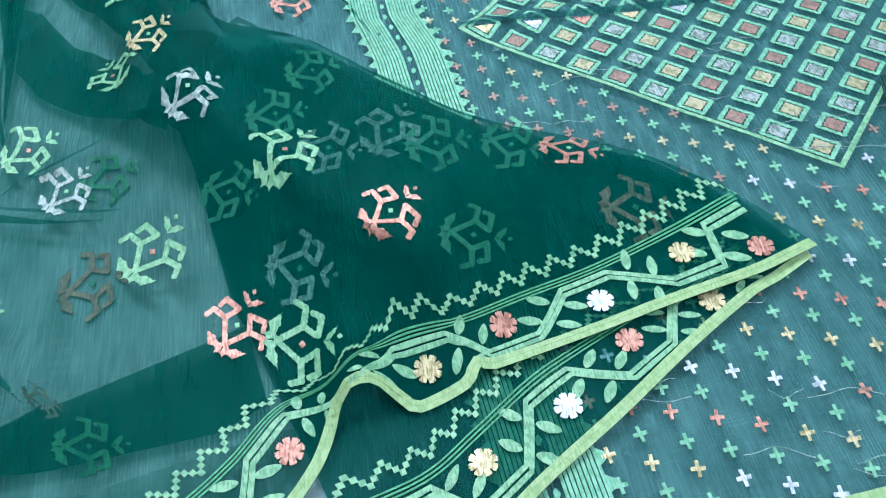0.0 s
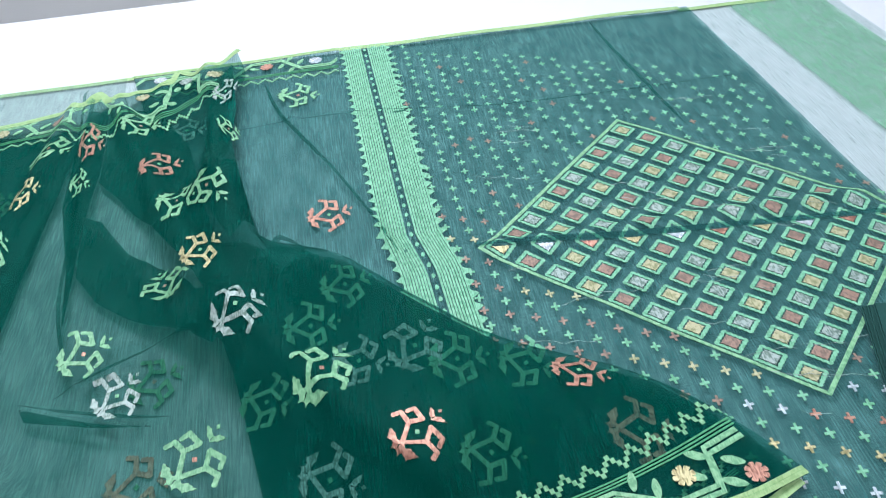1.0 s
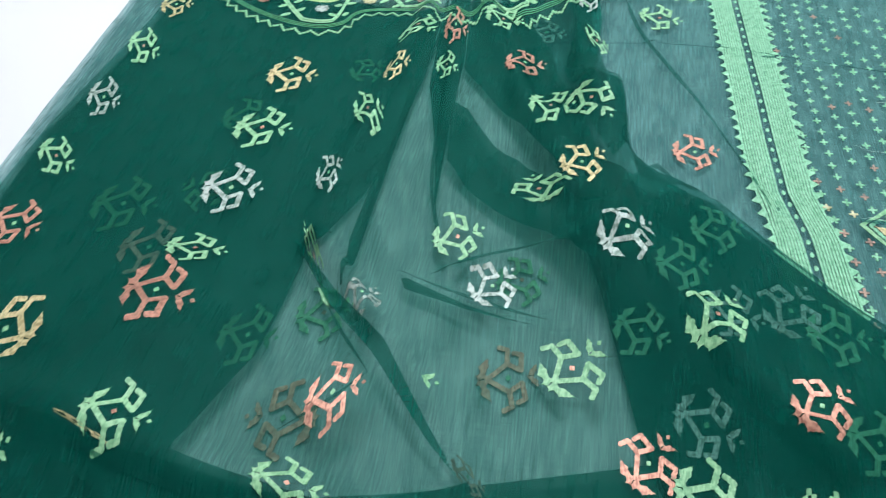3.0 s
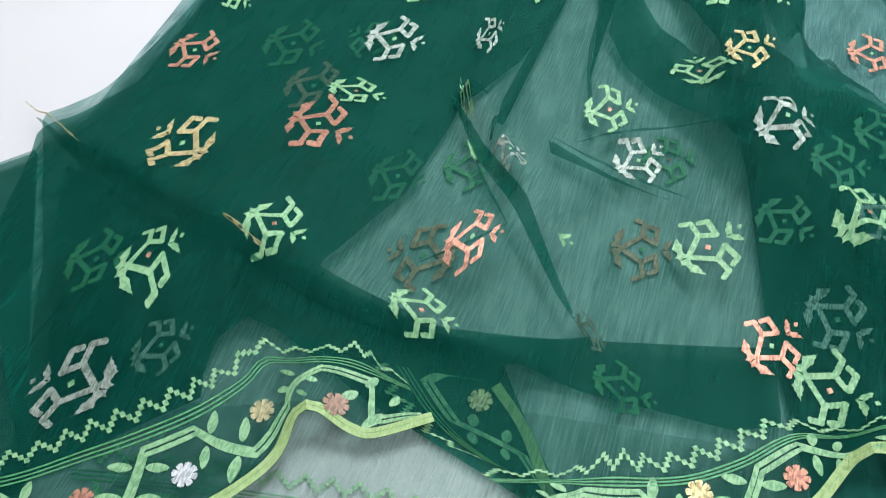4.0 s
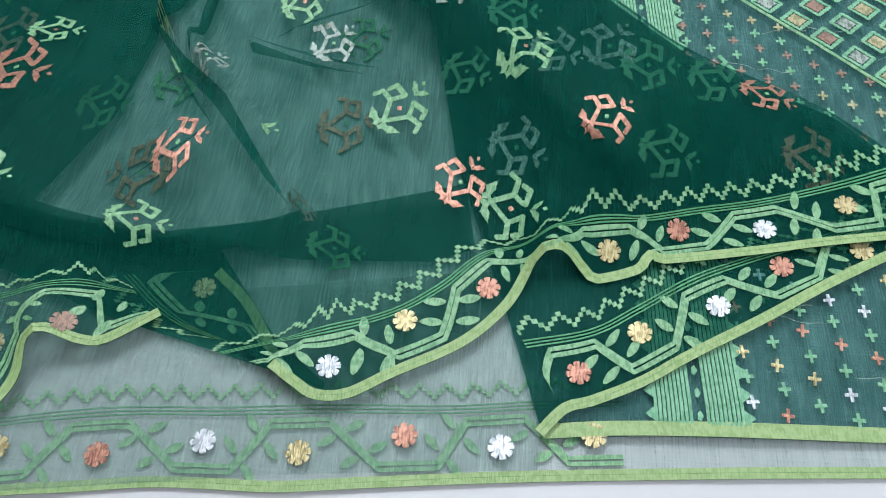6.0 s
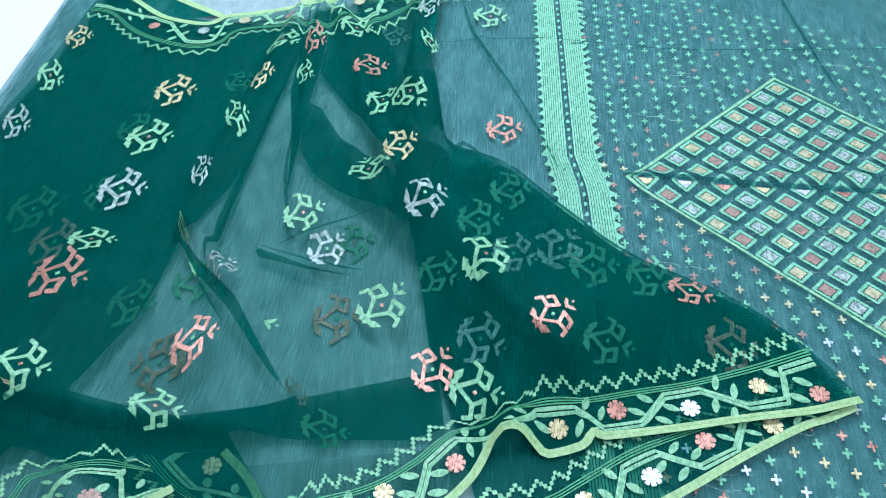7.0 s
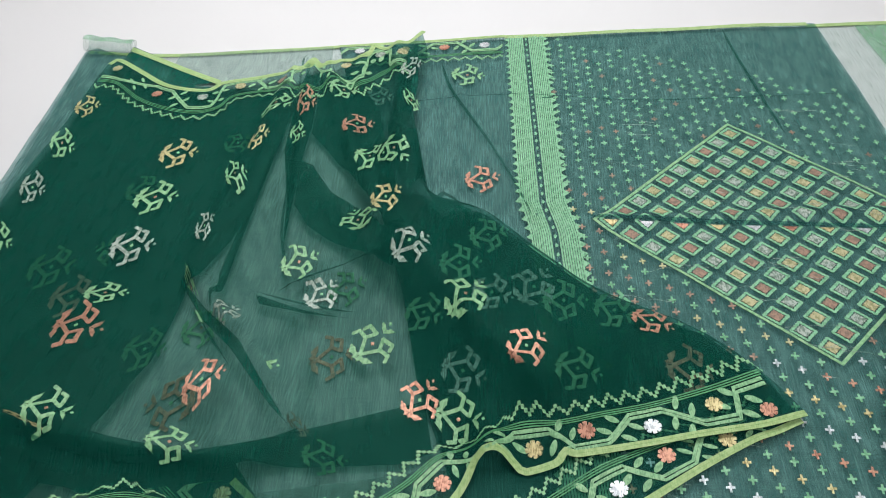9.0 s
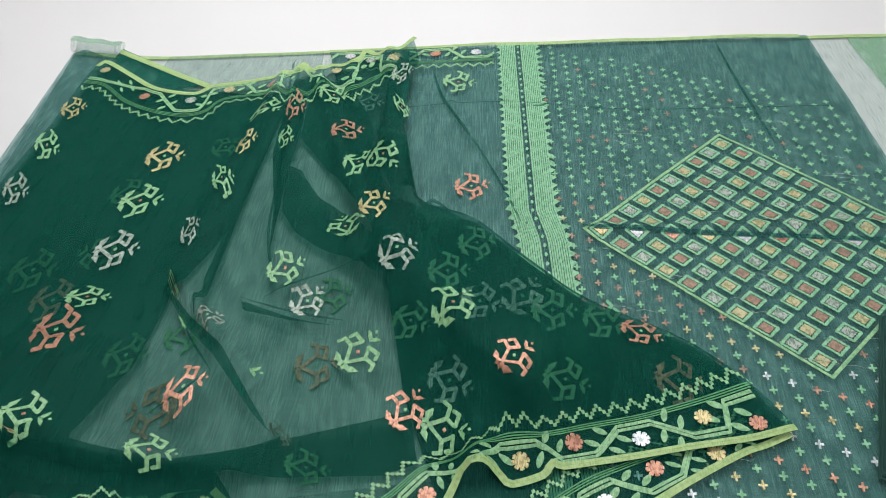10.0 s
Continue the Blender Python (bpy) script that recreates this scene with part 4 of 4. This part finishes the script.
rim = []
for k in range(40):
    a, b = k / 40, (k + 1) / 40
    for lo, hi in ((0.0, 0.012), (0.988, 1.0)):
        rim += [[(a, lo), (b, lo), (b, hi), (a, hi)], [(lo, a), (hi, a), (hi, b), (lo, b)]]
laid("diamond_rim", rim, on_diamond, h_body, PALE, BODY, "pale green outline of a large diamond")
TUCK = [(0.031, 0.5565), (0.14, 0.546), (0.25, 0.5375), (0.36, 0.529), (0.478, 0.5195)]
cloth("tuck", np.vstack([curve(TUCK, 0.008), curve([(x, y + 0.007) for x, y in TUCK[::-1]], 0.008)]), lambda x, y: h_body(x, y) + 0.0022, M_BODY, BODY,
      "narrow tuck folded across the diamond", 0.003)
# Brighter threads for fills on the tuck: caught light put into their colour.
LIT_KINDS = (GOLD, COPPER, SILVER)
KINDS = (DULL_GOLD, DULL_COPPER, DULL_SILVER)
for i in range(10):
    for j in range(10):
        u, v = 0.052 + i * 0.0985, 0.052 + j * 0.0985
        sq = 0.033

        def cell(a, b, u=u, v=v):
            return on_diamond(u + a * sq, v + b * sq)
        ring = []
        for p, q in (((-1, -1), (1, -1)), ((1, -1), (1, 1)), ((1, 1), (-1, 1)), ((-1, 1), (-1, -1))):
            p, q = np.array(p, float), np.array(q, float)
            quad = [tuple(p), tuple(q), tuple(q * 0.78), tuple(p * 0.78)]
            ring.append(jagged(quad, 0.2, 0.1))
        laid("diamond", ring, cell, h_body, DULL_PALE, BODY)
        half = i == j  # along the tuck only the front half of each shows
        fill = [(-0.66, -0.66), (0.66, -0.66), (0.66, 0.66)] if half else [(-0.66, -0.66), (0.66, -0.66), (0.66, 0.66), (-0.66, 0.66)]
        laid("diamond_fill", [jagged(fill, 0.2, -0.08)], cell, h_body, (LIT_KINDS if half else KINDS)[(j + i) % 3], BODY)

# ---- little crosses of the body ----
W = 0.25
CROSS = [(-1, -W), (-W, -W), (-W, -1), (W, -1), (W, -W), (1, -W), (1, W), (W, W), (W, 1), (-W, 1), (-W, W), (-1, W)]
shared = {}
for material in (WASHED, DULL_COPPER, DULL_GOLD, DULL_SILVER, COPPER, GOLD, SILVER):
    bm = bmesh.new()
    top = [bm.verts.new((x * 0.0044, y * 0.0054, 0.0)) for x, y in CROSS]
    bm.faces.new(top)
    low = [bm.verts.new((x * 0.0044, y * 0.0054, -0.0006)) for x, y in CROSS]
    for i in range(12):
        bm.faces.new((top[i], low[i], low[(i + 1) % 12], top[(i + 1) % 12]))
    bm.normal_update()
    bmesh.ops.triangulate(bm, faces=[f for f in bm.faces if len(f.verts) > 4])
    me = bpy.data.meshes.new("cross")
    bm.to_mesh(me)
    bm.free()
    me.materials.append(material)
    shared[material] = me
diamond = np.array([KL, KB, KR, KT])
grow = diamond.mean(0) + (diamond - diamond.mean(0)) * 1.03
rng = random.Random(4)
rest = {WASHED: [], DULL_COPPER: [], DULL_GOLD: [], DULL_SILVER: [], COPPER: [], GOLD: [], SILVER: []}
made = 0
for i in range(22):
    for r in range(-44, 14):
        y = 0.1958 - 0.0097 * (i + 2 * r) + rng.uniform(-0.001, 0.001)
        left = band_x(y) + 0.034
        right = 0.442 + (1.055 - y) * 0.057
        x = band_x(y) + 0.0366 + i * (0.0236 - 0.0043 * max(0.0, y - 0.15) / 0.85) + rng.uniform(-0.001, 0.001)
        if x > right or x < left or not 0.066 < y < 1.045 or inside(np.array([x]), np.array([y]), grow)[0]:
            continue
        green = r % 2 == 1
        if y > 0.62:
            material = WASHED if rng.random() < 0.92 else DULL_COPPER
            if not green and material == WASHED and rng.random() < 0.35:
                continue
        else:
            # Distance muting put into the colour: duller metal thread beyond y 0.32.
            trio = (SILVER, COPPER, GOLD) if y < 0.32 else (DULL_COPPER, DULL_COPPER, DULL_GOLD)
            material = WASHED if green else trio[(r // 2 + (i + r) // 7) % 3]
        z = float(h_body(np.array([x]), np.array([y]))[0]) + 0.0011
        if y < 0.6 and made < 300:
            made += 1
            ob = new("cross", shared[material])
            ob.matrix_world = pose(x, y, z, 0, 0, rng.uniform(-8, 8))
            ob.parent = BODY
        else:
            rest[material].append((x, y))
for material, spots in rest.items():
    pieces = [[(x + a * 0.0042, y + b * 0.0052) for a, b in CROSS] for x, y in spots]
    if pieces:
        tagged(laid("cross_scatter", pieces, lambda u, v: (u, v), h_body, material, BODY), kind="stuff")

bm = bmesh.new()
for k in range(70):
    x, y = rng.uniform(0.03, 0.4), rng.uniform(0.08, 0.8)
    n, run_x, bend = 9, rng.uniform(0.018, 0.05), rng.uniform(-0.006, 0.006)
    slope = rng.uniform(-0.35, 0.1)
    row = []
    for i in range(n + 1):
        t = i / n
        px, py = x + run_x * t, y + slope * run_x * t + bend * math.sin(math.pi * t) + 0.0012 * math.sin(9 * t + k)
        pz = float(h_body(px, py)) + 0.0014
        row.append((bm.verts.new((px, py, pz)), bm.verts.new((px, py + 0.00045, pz + 0.0002))))
    for a, b in zip(row[:-1], row[1:]):
        bm.faces.new((a[0], b[0], b[1], a[1]))
tagged(part("loose_thread", bm, DULL_SILVER, BODY, "fine loose silvery float threads"), kind="stuff")

# ---- folded plain cloth beside the sari ----
blouse = tagged(new("folded_blouse_cloth"), "plain dark green blouse cloth folded flat on the sari", "blouse cloth")
for k in range(3):
    bm = bmesh.new()
    g = 0.003 * k
    q = [(0.353 + g, 0.396 - g), (0.7, 0.345 - g), (0.66, 0.1), (0.285 + g, 0.18 + g)]
    lowv = [bm.verts.new((x, y, 0.009 + k * 0.004)) for x, y in q]
    topv = [bm.verts.new((x, y, 0.0125 + k * 0.004)) for x, y in q]
    bm.faces.new(topv)
    bm.faces.new(lowv[::-1])
    for i in range(4):
        j = (i + 1) % 4
        bm.faces.new((lowv[i], lowv[j], topv[j], topv[i]))
    bmesh.ops.recalc_face_normals(bm, faces=bm.faces)
    bmesh.ops.bevel(bm, geom=list(bm.edges), offset=0.0014, segments=2, affect="EDGES")
    part("fold", bm, M_DENSE, blouse)
